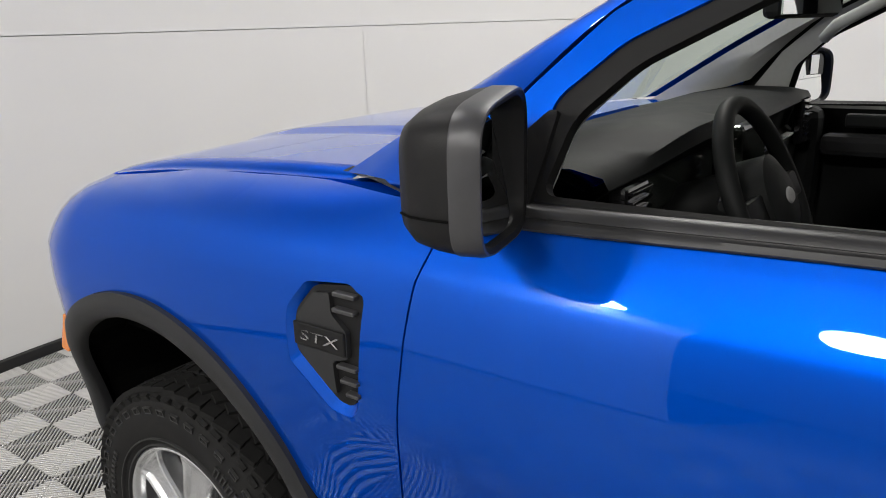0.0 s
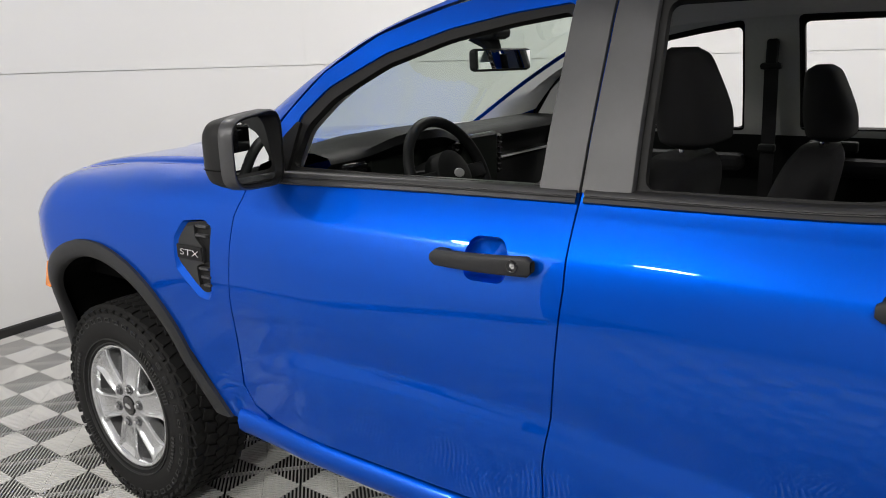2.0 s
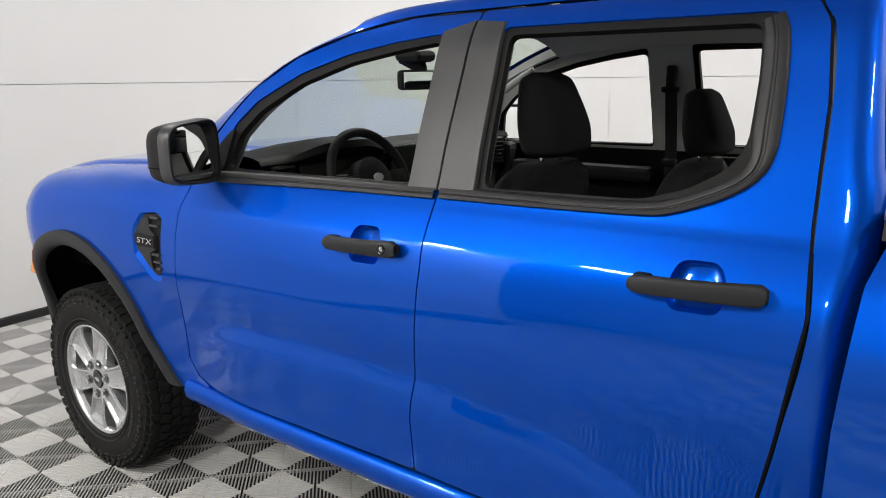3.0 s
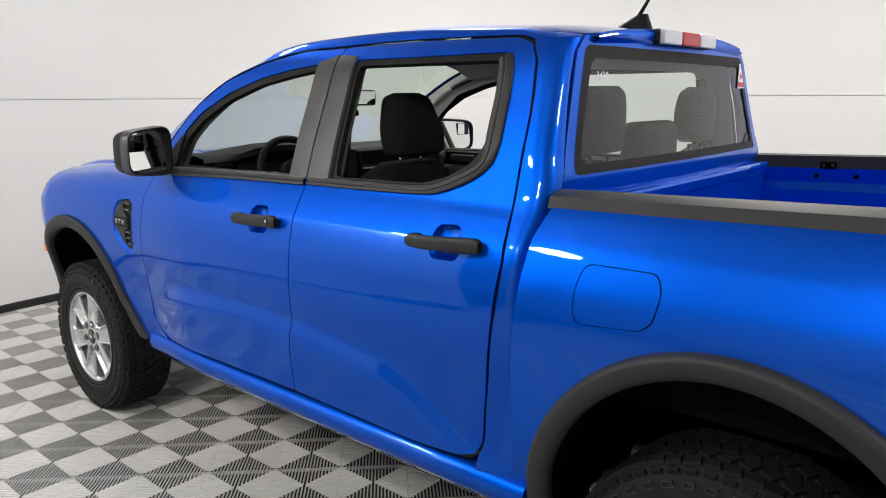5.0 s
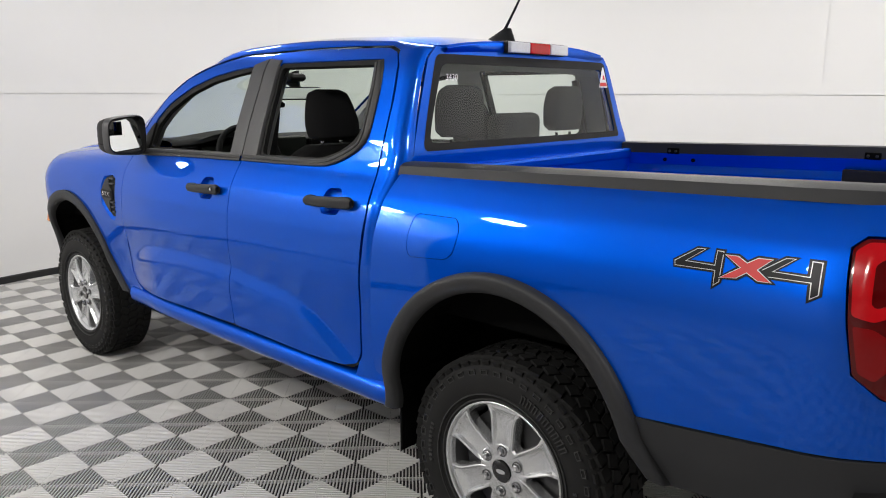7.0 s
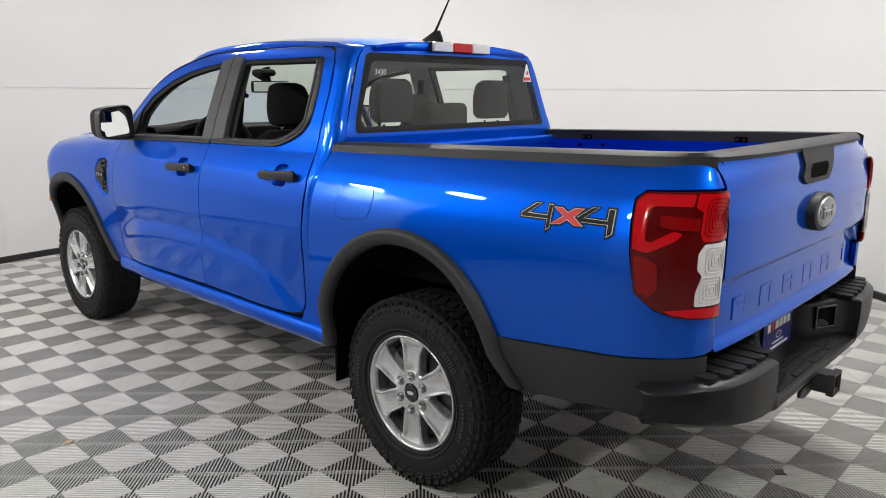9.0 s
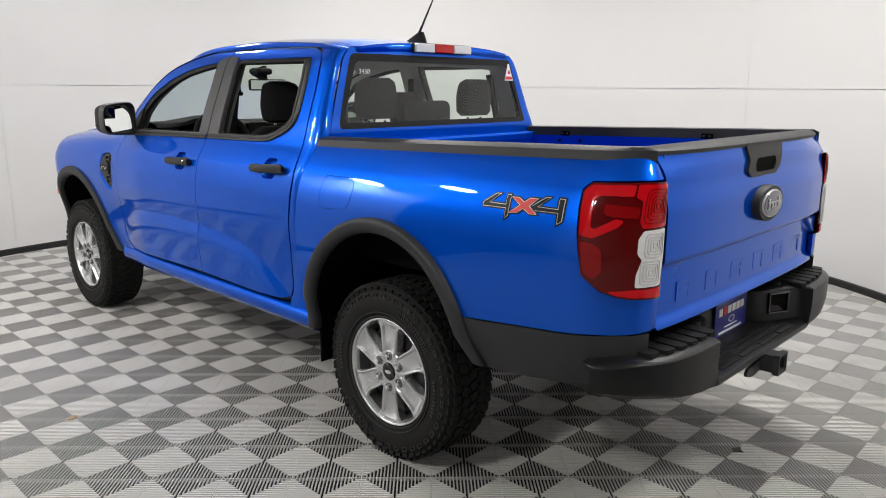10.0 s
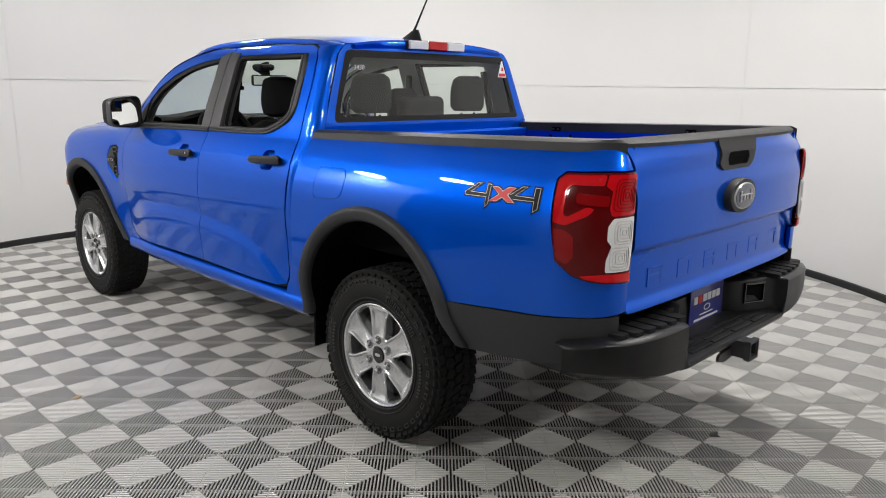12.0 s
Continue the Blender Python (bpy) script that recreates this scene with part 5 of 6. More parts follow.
# wheels
def build_wheel():
    wheel = new("wheel")
    tagged(wheel, "silver six-spoke alloy wheel with a black all-terrain tyre")
    R, half = 0.392, 0.125
    prof = [(-0.100, 0.232), (-0.118, 0.240), (-0.132, 0.275), (-0.134, 0.305), (-0.128, 0.338), (-0.117, 0.362), (-0.105, 0.378), (-0.085, 0.3835), (0.0, 0.385), (0.085, 0.3835), (0.105, 0.378),
            (0.117, 0.362), (0.128, 0.338), (0.134, 0.305), (0.132, 0.275), (0.118, 0.240), (0.100, 0.232)]
    bm = bmesh.new()
    revolve(bm, prof, "x", 96)
    tyre = part("tyre", bm, tyre_rubber, wheel, "black all-terrain tyre with chunky tread")
    smooth_by_angle(tyre, 28)
    bm = bmesh.new()
    n = 52
    for k in range(n):
        a = 360 * k / n
        for row, (x0, x1, off, skew, long) in enumerate(((-0.112, -0.076, 0.0, 14, 0.040), (-0.068, -0.026, 0.5, -22, 0.036), (-0.020, 0.020, 0.2, 18, 0.034), (0.026, 0.068, 0.6, -22, 0.036), (0.076, 0.112, 0.1, 14, 0.040))):
            m = Matrix.Rotation(radians(a + off * 360 / n), 4, "X") @ Matrix.Translation(((x0 + x1) / 2, 0, 0.386)) @ Matrix.Rotation(radians(skew), 4, "Z")
            wob = 0.9 + 0.2 * ((k * 7 + row * 3) % 5) / 4
            box(bm, -(x1 - x0) / 2, (x1 - x0) / 2, -long / 2 * wob, long / 2 * wob, -0.01, 0.0065 if row not in (0, 4) else 0.003, 0, m)
    # shoulder lugs running on to the sidewall
    for k in range(n):
        for sx in (-1, 1):
            m = Matrix.Rotation(radians(360 * (k + 0.1) / n), 4, "X") @ Matrix.Translation((sx * 0.116, 0, 0.362)) @ Matrix.Rotation(radians(sx * 27), 4, "Y")
            lug = 0.017 if k % 2 else 0.012
            box(bm, -0.006, 0.004, -0.0145, 0.0145, -lug, 0.012, 0, m)
            for dy in (-0.0125, 0.0, 0.0125):
                box(bm, -0.006, 0.0045, dy - 0.003, dy + 0.003, -lug - 0.008, -lug - 0.001, 0, m)
    tread = part("tread", bm, tyre_rubber, wheel)
    tagged(tread, "black rubber tread of many blocks", kind="stuff")
    # raised sidewall print as plain bars, and rings
    bm = bmesh.new()
    for k in range(40):
        m = Matrix.Rotation(radians(9 * k + 2), 4, "X") @ Matrix.Translation((-0.1302, 0, 0.336)) @ Matrix.Rotation(radians(-10), 4, "Y")
        for y0, y1, z0, z1 in ((-0.014, 0.014, 0.006, 0.009), (-0.014, 0.014, -0.009, -0.006), (-0.014, -0.011, -0.006, 0.006), (0.011, 0.014, -0.006, 0.006)):
            box(bm, -0.0025, 0.004, y0, y1, z0, z1, 0, m)
    for r0, r1, x in ((0.262, 0.265, -0.1325), (0.243, 0.247, -0.1245)):
        revolve(bm, [(x + 0.006, r0 - 0.001), (x - 0.002, r0), (x - 0.002, r1), (x + 0.006, r1 + 0.001)], "x", 96)
    for a0, a1, h in ((20, 62, 0.030), (200, 236, 0.030), (84, 116, 0.014), (262, 292, 0.014)):
        count = int((a1 - a0) / (4.6 if h > 0.02 else 3.2))
        for i in range(count):
            a = a0 + (a1 - a0) * (i + 0.5) / count
            wd = 0.0155 if h > 0.02 else 0.008
            m = Matrix.Rotation(radians(a), 4, "X") @ Matrix.Translation((-0.1335, 0, 0.297))
            for dy, dz, wy, wz in ((-wd / 2, 0, 0.0035, h), (wd / 2 - 0.004, 0, 0.0035, h), (0, h / 2 - 0.002, wd, 0.004)):
                box(bm, -0.0045, 0.004, dy - wy / 2, dy + wy / 2, dz - wz / 2, dz + wz / 2, 0, m)
    part("sidewall_print", bm, tyre_print, wheel)
    # rim barrel
    bm = bmesh.new()
    revolve(bm, [(-0.110, 0.236), (-0.121, 0.238), (-0.124, 0.232), (-0.117, 0.226), (-0.104, 0.221), (-0.094, 0.217)], "x", 72)
    rim = part("rim", bm, alloy, wheel, "silver six-spoke alloy rim", smooth=True)
    # barrel of the same alloy, its shade put into the colour
    bm = bmesh.new()
    revolve(bm, [(-0.0945, 0.2168), (-0.06, 0.206), (0.02, 0.20), (0.09, 0.21)], "x", 72)
    part("barrel", bm, barrel_shade, rim, smooth=True)
    for k in range(6):
        bm = bmesh.new()
        half_o = [(0.034, 0.060), (0.042, 0.085), (0.045, 0.11), (0.047, 0.14), (0.049, 0.165), (0.053, 0.185), (0.060, 0.198), (0.070, 0.212), (0.074, 0.225)]
        rows = []
        for hw, r in half_o:
            dish = -0.112 - 0.004 * math.sin(math.pi * (r - 0.06) / 0.17)
            ring = []
            for t, dx in ((-0.94, 0.050), (-1.0, 0.010), (-0.94, 0.002), (-0.86, 0.0), (-0.76, 0.003), (-0.64, 0.014), (-0.3, 0.018), (0.3, 0.018), (0.64, 0.014), (0.76, 0.003), (0.86, 0.0), (0.94, 0.002), (1.0, 0.010), (0.94, 0.050)):
                groove = dx if abs(t) > 0.77 else dx * min(1.0, max(0.25, (r - 0.085) / 0.03)) * (1.0 if r < 0.190 else 0.7 if r < 0.205 else 0.1)
                ring.append((dish + groove, hw * t, r))
            rows.append(ring)
        vs = [[bm.verts.new(p) for p in r] for r in rows]
        for a, b in zip(vs, vs[1:]):
            for i in range(len(a) - 1):
                bm.faces.new((a[i], a[i + 1], b[i + 1], b[i]))
        bmesh.ops.recalc_face_normals(bm, faces=bm.faces)
        bmesh.ops.rotate(bm, verts=bm.verts, cent=(0, 0, 0), matrix=Matrix.Rotation(radians(60 * k + 4), 3, "X"))
        sp = part("spoke", bm, alloy, rim)
        smooth_by_angle(sp, 20)
    bm = bmesh.new()
    revolve(bm, [(-0.07, 0.098), (-0.105, 0.094), (-0.111, 0.088), (-0.1115, 0.040), (-0.105, 0.037), (-0.105, 0.001)], "x", 48)
    smooth_by_angle(part("hub", bm, alloy, rim), 30)
    bm = bmesh.new()
    revolve(bm, [(-0.104, 0.036), (-0.114, 0.0355), (-0.1165, 0.032), (-0.117, 0.001)], "x", 40)
    smooth_by_angle(part("centre_cap", bm, gloss_black, rim, "black centre cap with a plain oval"), 30)
    rows = [[(-0.1180, 0.018 * q * math.cos(t), 0.008 * q * math.sin(t)) for t in np.linspace(0, 2 * math.pi, 24, endpoint=False)] for q in (1, 0.02)]
    strip("cap_oval", rows, silver_ink, rim, closed=True)
    for k in range(6):
        a = radians(60 * k + 4)
        bm = bmesh.new()
        revolve(bm, [(-0.1105, 0.019), (-0.1135, 0.0185), (-0.1135, 0.0155), (-0.1105, 0.015)], "x", 20, (0, -0.0705 * math.sin(a), 0.0705 * math.cos(a)))
        part("nut_seat", bm, barrel_shade, rim)
        bm = bmesh.new()
        revolve(bm, [(-0.10, 0.0125), (-0.120, 0.0120), (-0.128, 0.009), (-0.130, 0.001)], "x", 6, (0, -0.0705 * math.sin(a), 0.0705 * math.cos(a)))
        part("wheel_nut", bm, chrome, rim, "chrome wheel nut")
    # brake disc made oversize and dark, for the shade between the spokes
    bm = bmesh.new()
    revolve(bm, [(-0.045, 0.03), (-0.055, 0.10), (-0.055, 0.192), (0.02, 0.195), (0.02, 0.06)], "x", 48)
    box(bm, -0.04, 0.05, 0.09, 0.17, -0.07, 0.07, 0.01)
    part("brake", bm, dark_metal, wheel, "dark brake disc, widened to darken the spoke gaps, and caliper")
    return wheel


HUB_X = 0.742
wheel = build_wheel()
wheel.parent = truck
wheel.location = (-HUB_X, 0, 0.392)
wheel.rotation_euler = (radians(-4), 0, 0)
for s, y, turn in ((-1, AXLE_F, 11), (1, 0, 20), (1, AXLE_F, 33)):
    m = Matrix.Translation((s * HUB_X, y, 0.392)) @ (Matrix.Rotation(math.pi, 4, "Z") if s > 0 else Matrix.Identity(4)) @ Matrix.Rotation(radians(turn), 4, "X")
    copy_thing(wheel, m)


# wheel houses
def build_wheelhouse(yc, zc, r, s, wide):
    rows = []
    for a in np.linspace(-8, 182, 28):
        y, z = yc + r * math.cos(radians(a)), zc + r * math.sin(radians(a))
        rows.append([(s * wide(y, z), y, z), (s * 0.735, y, z), (s * 0.733, y, min(z, 0.83)), (s * 0.45, y, min(z, 0.83)), (s * 0.45, yc, 0.5)])
    strip("wheel_liner", rows, under_black, truck, "black wheel arch liner", smooth=False)


for s in (-1, 1):
    build_wheelhouse(*F_ARCH, 0.445, s, lambda y, z: fs(y, z)[0] - 0.02)
    build_wheelhouse(*R_ARCH, 0.470, s, lambda y, z: bed_side(1)(-y, z)[0] - 0.02)
    bm = bmesh.new()
    box(bm, min(s * 0.68, s * 0.89), max(s * 0.68, s * 0.89), 0.425, 0.437, 0.33, 0.62, 0.004)
    part("mud_flap", bm, under_black, truck, "black mud flap")
    bm = bmesh.new()
    revolve(bm, [(0, 0.03), (0.30, 0.03)], "y", 16, (s * 0.62, 0.02, 0.62))
    box(bm, min(s * 0.5, s * 0.60), max(s * 0.5, s * 0.60), -0.9, 0.9, 0.47, 0.53, 0.01)
    box(bm, min(s * 0.3, s * 0.66), max(s * 0.3, s * 0.66), -0.05, 0.05, 0.34, 0.44, 0.02)
    part("suspension", bm, dark_metal, truck, "dark axle, spring and damper")
    bm = bmesh.new()
    extrude_outline(bm, rounded([(3.682, 0.795), (3.640, 0.900), (3.608, 0.890), (3.645, 0.790)], 0.008, 3), lambda u, v: (s * (fs(3.67, 0.845)[0] + 0.015), u, v), (s * 0.006, 0, 0))
    part("side_marker", bm, orange_lens, truck, "amber side marker lamp")


# door mirrors
def build_mirror(s):
    mir = new("door_mirror")
    mir.parent = truck
    tagged(mir, "black door mirror with a blind-spot insert")
    cx, cy, cz = s * 0.947, 2.300, (1.389 if s < 0 else 1.372)
    half_w, half_h = 0.114, 0.094
    lean = Matrix.Rotation(radians(16.5 if s < 0 else -28), 4, "Z")

    def ring(kx, kz, y, tilt=0.0):
        pts = []
        for t in np.linspace(0, 2 * math.pi, 48, endpoint=False):
            c, n = math.cos(t), math.sin(t)
            px = math.copysign(abs(c) ** 0.44, c) * half_w * kx
            pz = math.copysign(abs(n) ** 0.44, n) * half_h * kz
            pz *= 1.0 - 0.09 * (s * px / half_w)
            v = lean @ Vector((px, y + tilt * pz, pz))
            pts.append((cx + v.x, cy + v.y, cz + v.z))
        return pts
    rows = [ring(kx, kz, y) for y, kx, kz in ((0.024, 1.025, 1.02), (0.05, 0.99, 0.985), (0.078, 0.90, 0.91), (0.096, 0.74, 0.76), (0.106, 0.45, 0.5), (0.109, 0.02, 0.02))]
    strip("housing", rows, black_plastic, mir, "black mirror housing", closed=True, angle=50)
    bm = bmesh.new()
    tube(bm, [(cx + v.x, cy + v.y, cz + v.z) for v in (lean @ Vector((s * half_w * kx, y, -0.036)) for y, kx in ((0.026, 1.028), (0.05, 0.995), (0.078, 0.905), (0.096, 0.75)))], 0.0016, 6)
    part("split_line", bm, under_black, mir)
    rows = [ring(kx, kz, y) for y, kx, kz in ((0.026, 1.02, 1.015), (0.022, 1.04, 1.035), (-0.004, 1.035, 1.03), (-0.012, 1.01, 1.005), (-0.013, 0.985, 0.98))]
    strip("trim_band", rows, band_grey, mir, "satin grey mirror edge band", closed=True, angle=50)
    rows = [ring(0.99, 0.985, -0.0125), ring(0.93, 0.91, -0.010), ring(0.885, 0.865, 0.016), ring(0.87, 0.85, 0.017)]
    strip("bezel", rows, black_plastic, mir, "black mirror bezel", closed=True, angle=40)
    rows = [ring(0.885, 0.865, 0.007, 0.10), ring(0.01, 0.01, 0.007, 0.10)]
    strip("mirror_pane", rows, mirror_glass, mir, "mirror pane", closed=True, smooth=False)
    at = Matrix.Translation((cx, cy, cz)) @ lean
    bm = bmesh.new()
    box(bm, s * 0.055 - 0.036, s * 0.055 + 0.036, 0.004, 0.012, 0.004, 0.070, 0.0, at)
    part("insert_frame", bm, gloss_black, mir)
    bm = bmesh.new()
    box(bm, -0.033, 0.033, 0.0, 0.003, -0.030, 0.030, 0.0, at @ Matrix.Translation((s * 0.055, 0.003, 0.037)) @ Matrix.Rotation(radians(6 * s), 4, "Z"))
    part("blind_spot_pane", bm, mirror_glass, mir)
    rows = []
    for t in np.linspace(0, 1, 6):
        x = s * (0.79 + 0.075 * t)
        rows.append([(x, 2.392 - 0.005 * t + 0.034 * math.cos(a), 1.325 + 0.008 * t + 0.022 * math.sin(a)) for a in np.linspace(0, 2 * math.pi, 16, endpoint=False)])
    strip("mirror_foot", rows, black_plastic, mir, closed=True)


for s in (-1, 1):
    build_mirror(s)


# cabin
def build_cabin():
    bm = bmesh.new()
    box(bm, -0.79, 0.79, 0.60, 2.50, 0.56, 0.60)
    part("cabin_floor", bm, cabin_black, truck, "black carpeted cabin floor")
    # headliner
    rows = []
    for y in np.linspace(0.58, 1.90, 14):
        rows.append([(x, y, roof_z(x, y) - 0.045 - 0.05 * (abs(x) / 0.6) ** 4) for x in np.linspace(-0.60, 0.60, 13)])
    strip("headliner", rows, headliner, truck, "grey cloth headliner")
    for s in (-1, 1):
        side = cab_side(s)
        outline = [(0.60, 1.28), (0.60, 1.70), (0.66, 1.745), (1.10, 1.755), (1.43, 1.75), (1.65, 1.735), (1.85, 1.70), (2.05, 1.64), (2.22, 1.555), (2.33, 1.46), (2.42, 1.34), (2.42, 1.28)]
        panel("inner_pillar_trim", outline, lambda u, v: (side(u, v)[0] - s * 0.055, u, v), headliner, truck, [rounded([(u, v - 0.018 * step01(v, 1.45, 1.36)) for u, v in grown(q, 0.014)], 0.02) for q in (front_open, rear_open)], 0.04, 0.0, flip=s > 0, label="grey inner pillar trim")
        bm = bmesh.new()
        for (xa, za), (xb, zb) in (((0.655, 1.56), (0.690, 1.33)), ((0.690, 1.33), (0.705, 0.90))):
            vs = [bm.verts.new((s * x, 1.43 + dy, z)) for dx in (0.0, 0.004) for x, z in ((xa + dx, za), (xb + dx, zb)) for dy in (-0.024, 0.024)]
            for f in ((0, 1, 3, 2), (4, 6, 7, 5), (0, 2, 6, 4), (1, 5, 7, 3), (0, 4, 5, 1), (2, 3, 7, 6)):
                bm.faces.new([vs[q] for q in f])
        belt = part("seat_belt", bm, cloth, truck, "black seat belt on the door pillar")
        bm = bmesh.new()
        box(bm, min(s * 0.640, s * 0.672), max(s * 0.640, s * 0.672), 1.410, 1.450, 1.55, 1.64, 0.010)
        box(bm, min(s * 0.638, s * 0.668), max(s * 0.638, s * 0.668), 1.394, 1.466, 1.535, 1.558, 0.008)
        part("guide_loop", bm, cabin_black, belt, "black belt guide and height adjuster")
        bm = bmesh.new()
        box(bm, min(s * 0.672, s * 0.700), max(s * 0.672, s * 0.700), 1.400, 1.460, 1.24, 1.27, 0.008)
        part("buckle_stop", bm, cabin_black, belt)
        bm = bmesh.new()
        tube(bm, [(s * 0.60, 0.70, 1.66), (s * 0.64, 0.68, 1.45), (s * 0.66, 0.66, 1.30)], 0.02, 8)
        part("seat_belt", bm, cabin_black, truck, "black rear seat belt")
        rows = []
        for k in range(12):
            wx, wy, wz = a_line(k / 11)
            yd = 2.42 - 0.62 * (k / 11)
            zd = door_top(min(yd, 2.43)) - 0.03
            xd = cab_w(zd) - 0.06
            rows.append([(s * (wx - 0.0), wy - 0.012, wz - 0.012), (s * ((wx + xd) / 2 - 0.035), (wy + yd) / 2 - 0.02, (wz + zd) / 2 - 0.02), (s * xd, yd, zd)])
        strip("pillar_trim", rows, headliner, truck, "grey windscreen pillar trim", angle=80)
    # grab handle on the far pillar
    bm = bmesh.new()
    tube(bm, [(0.60, 2.20, 1.50), (0.57, 2.17, 1.535), (0.55, 2.05, 1.60), (0.56, 2.00, 1.63)], 0.016, 10)
    part("grab_handle", bm, headliner, truck, "grey grab handle", smooth=True)
    # dashboard
    rows = []
    for x in np.linspace(-0.74, 0.74, 41):
        hood = 0.042 * math.exp(-((x + 0.37) / 0.19) ** 4)
        flat = 1 - 0.12 * (abs(x) / 0.74) ** 3
        rows.append([(x, 2.62 * flat + 0.0, 1.225), (x, 2.45, 1.252), (x, 2.32, 1.275 + hood * 0.4), (x, 2.17, 1.272 + hood), (x, 2.12 - hood, 1.262 + hood), (x, 2.11 - hood, 1.245 + hood * 0.8), (x, 2.15, 1.215), (x, 2.16, 1.165), (x, 2.13, 1.14), (x, 2.135, 1.05), (x, 2.19, 0.98), (x, 2.24, 0.80), (x, 2.30, 0.60)])
    rows = [[(p[0], p[1] + 0.13 if p[2] > 1.0 else p[1] + 0.05, p[2] + 0.085 * step01(p[2], 0.8, 1.1)) for p in r] for r in rows]
    dash = strip("dashboard", rows, cabin_black, truck, "black moulded dashboard", angle=50)
    for sx in (-1, 1):
        bm = bmesh.new()
        box(bm, min(sx * 0.70, sx * 0.80), max(sx * 0.70, sx * 0.80), 2.20, 2.58, 0.90, 1.300, 0.03)
        part("dash_end", bm, cabin_black, dash)
    bm = bmesh.new()
    box(bm, -0.56, -0.16, 2.258, 2.32, 1.240, 1.347, 0.01)
    part("instrument_display", bm, screen_dark, dash, "dark instrument display")
    bm = bmesh.new()
    box(bm, -0.115, 0.095, 2.215, 2.245, 1.150, 1.347, 0.010)
    part("centre_screen", bm, screen_dark, dash, "dark centre touch screen")
    for x0, x1, z0, z1 in ((-0.70, -0.60, 1.215, 1.325), (0.60, 0.69, 1.205, 1.335), (-0.165, -0.125, 1.19, 1.335), (0.105, 0.145, 1.19, 1.335)):
        bm = bmesh.new()
        box(bm, x0, x1, 2.230, 2.26, z0, z1, 0.008)
        for k in range(7):
            z = z0 + (z1 - z0) * (k + 0.6) / 7.2
            box(bm, x0 + 0.010, x1 - 0.010, 2.222, 2.23, z - 0.003, z + 0.003, 0.001)
        part("air_vent", bm, gloss_black, dash, "black slatted air vent")
    bm = bmesh.new()
    box(bm, 0.18, 0.59, 2.250, 2.27, 1.237, 1.243, 0.002)
    part("trim_line", bm, silver_ink, dash)
    bm = bmesh.new()
    box(bm, -0.14, 0.14, 1.25, 2.20, 0.60, 0.92, 0.04)
    part("centre_console", bm, cabin_black, truck, "black centre console")
    for s in (-1, 1):
        for y0, y1 in ((1.52, 2.20), (0.80, 1.36)):
            bm = bmesh.new()
            box(bm, min(s * 0.70, s * 0.78), max(s * 0.70, s * 0.78), y0, y1, 1.16, 1.225, 0.02)
            part("arm_rest", bm, cloth, truck, "black padded door arm rest")
            bm = bmesh.new()
            box(bm, min(s * 0.715, s * 0.745), max(s * 0.715, s * 0.745), y1 - 0.22, y1 - 0.06, 1.245, 1.285, 0.008)
            part("inner_handle", bm, cabin_black, truck, "black inner door handle")
    # steering wheel
    sw = new("steering_wheel")
    sw.parent = truck
    tagged(sw, "black steering wheel with a plain badge")
    m = Matrix.Translation((-0.372, 2.10, 1.255)) @ Matrix.Rotation(radians(66), 4, "X")
    bm = bmesh.new()
    pts = [(0.182 * math.cos(a), 0.182 * math.sin(a) * 0.98, 0) for a in np.linspace(0, 2 * math.pi, 49)]
    tube(bm, pts, 0.0165, 12, cap=False)
    bmesh.ops.transform(bm, matrix=m, verts=bm.verts)
    part("wheel_rim", bm, cabin_black, sw, smooth=True)
    bm = bmesh.new()
    revolve(bm, [(0.035, 0.005), (0.034, 0.05), (0.022, 0.078), (-0.03, 0.082)], "z", 32)
    for a in (0, 180, 250, 290):
        q = Matrix.Rotation(radians(a), 4, "Z")
        box(bm, 0.06, 0.178, -0.024, 0.024, -0.008, 0.014, 0.006, q)
    bmesh.ops.transform(bm, matrix=m, verts=bm.verts)
    smooth_by_angle(part("wheel_hub", bm, cabin_black, sw), 35)
    bm = bmesh.new()
    revolve(bm, [(0.036, 0.026), (0.0385, 0.022), (0.039, 0.001)], "z", 24)
    bmesh.ops.scale(bm, vec=(1, 0.55, 1), verts=bm.verts)
    bmesh.ops.transform(bm, matrix=m, verts=bm.verts)
    part("hub_badge", bm, silver_ink, sw)
    bm = bmesh.new()
    tube(bm, [(-0.372, 2.13, 1.265), (-0.372, 2.33, 1.19)], 0.05, 16)
    part("column", bm, cabin_black, sw, smooth=True)
    bm = bmesh.new()
    tube(bm, [(-0.42, 2.16, 1.265), (-0.55, 2.13, 1.28)], [0.012, 0.009], 8)
    part("stalk", bm, cabin_black, sw)
    # rear-view mirror
    rv = new("inside_mirror")
    rv.parent = truck
    tagged(rv, "black inside mirror on the windscreen")
    bm = bmesh.new()
    m = Matrix.Translation((0.0, 2.13, 1.595)) @ Matrix.Rotation(radians(-18), 4, "Z") @ Matrix.Rotation(radians(-1), 4, "X")
    box(bm, -0.125, 0.125, 0.0, 0.04, -0.037, 0.037, 0.014, m)
    part("shell", bm, cabin_black, rv)
    bm = bmesh.new()
    box(bm, -0.115, 0.115, -0.003, 0.002, -0.030, 0.030, 0.001, m)
    part("pane", bm, mirror_glass, rv)
    bm = bmesh.new()
    tube(bm, [(0.0, 2.16, 1.62), (-0.01, 2.18, 1.655), (-0.02, 2.20, 1.69)], [0.02, 0.035, 0.06], 10)
    box(bm, -0.08, 0.04, 2.12, 2.24, 1.660, 1.705, 0.02)
    part("stem", bm, cabin_black, rv)


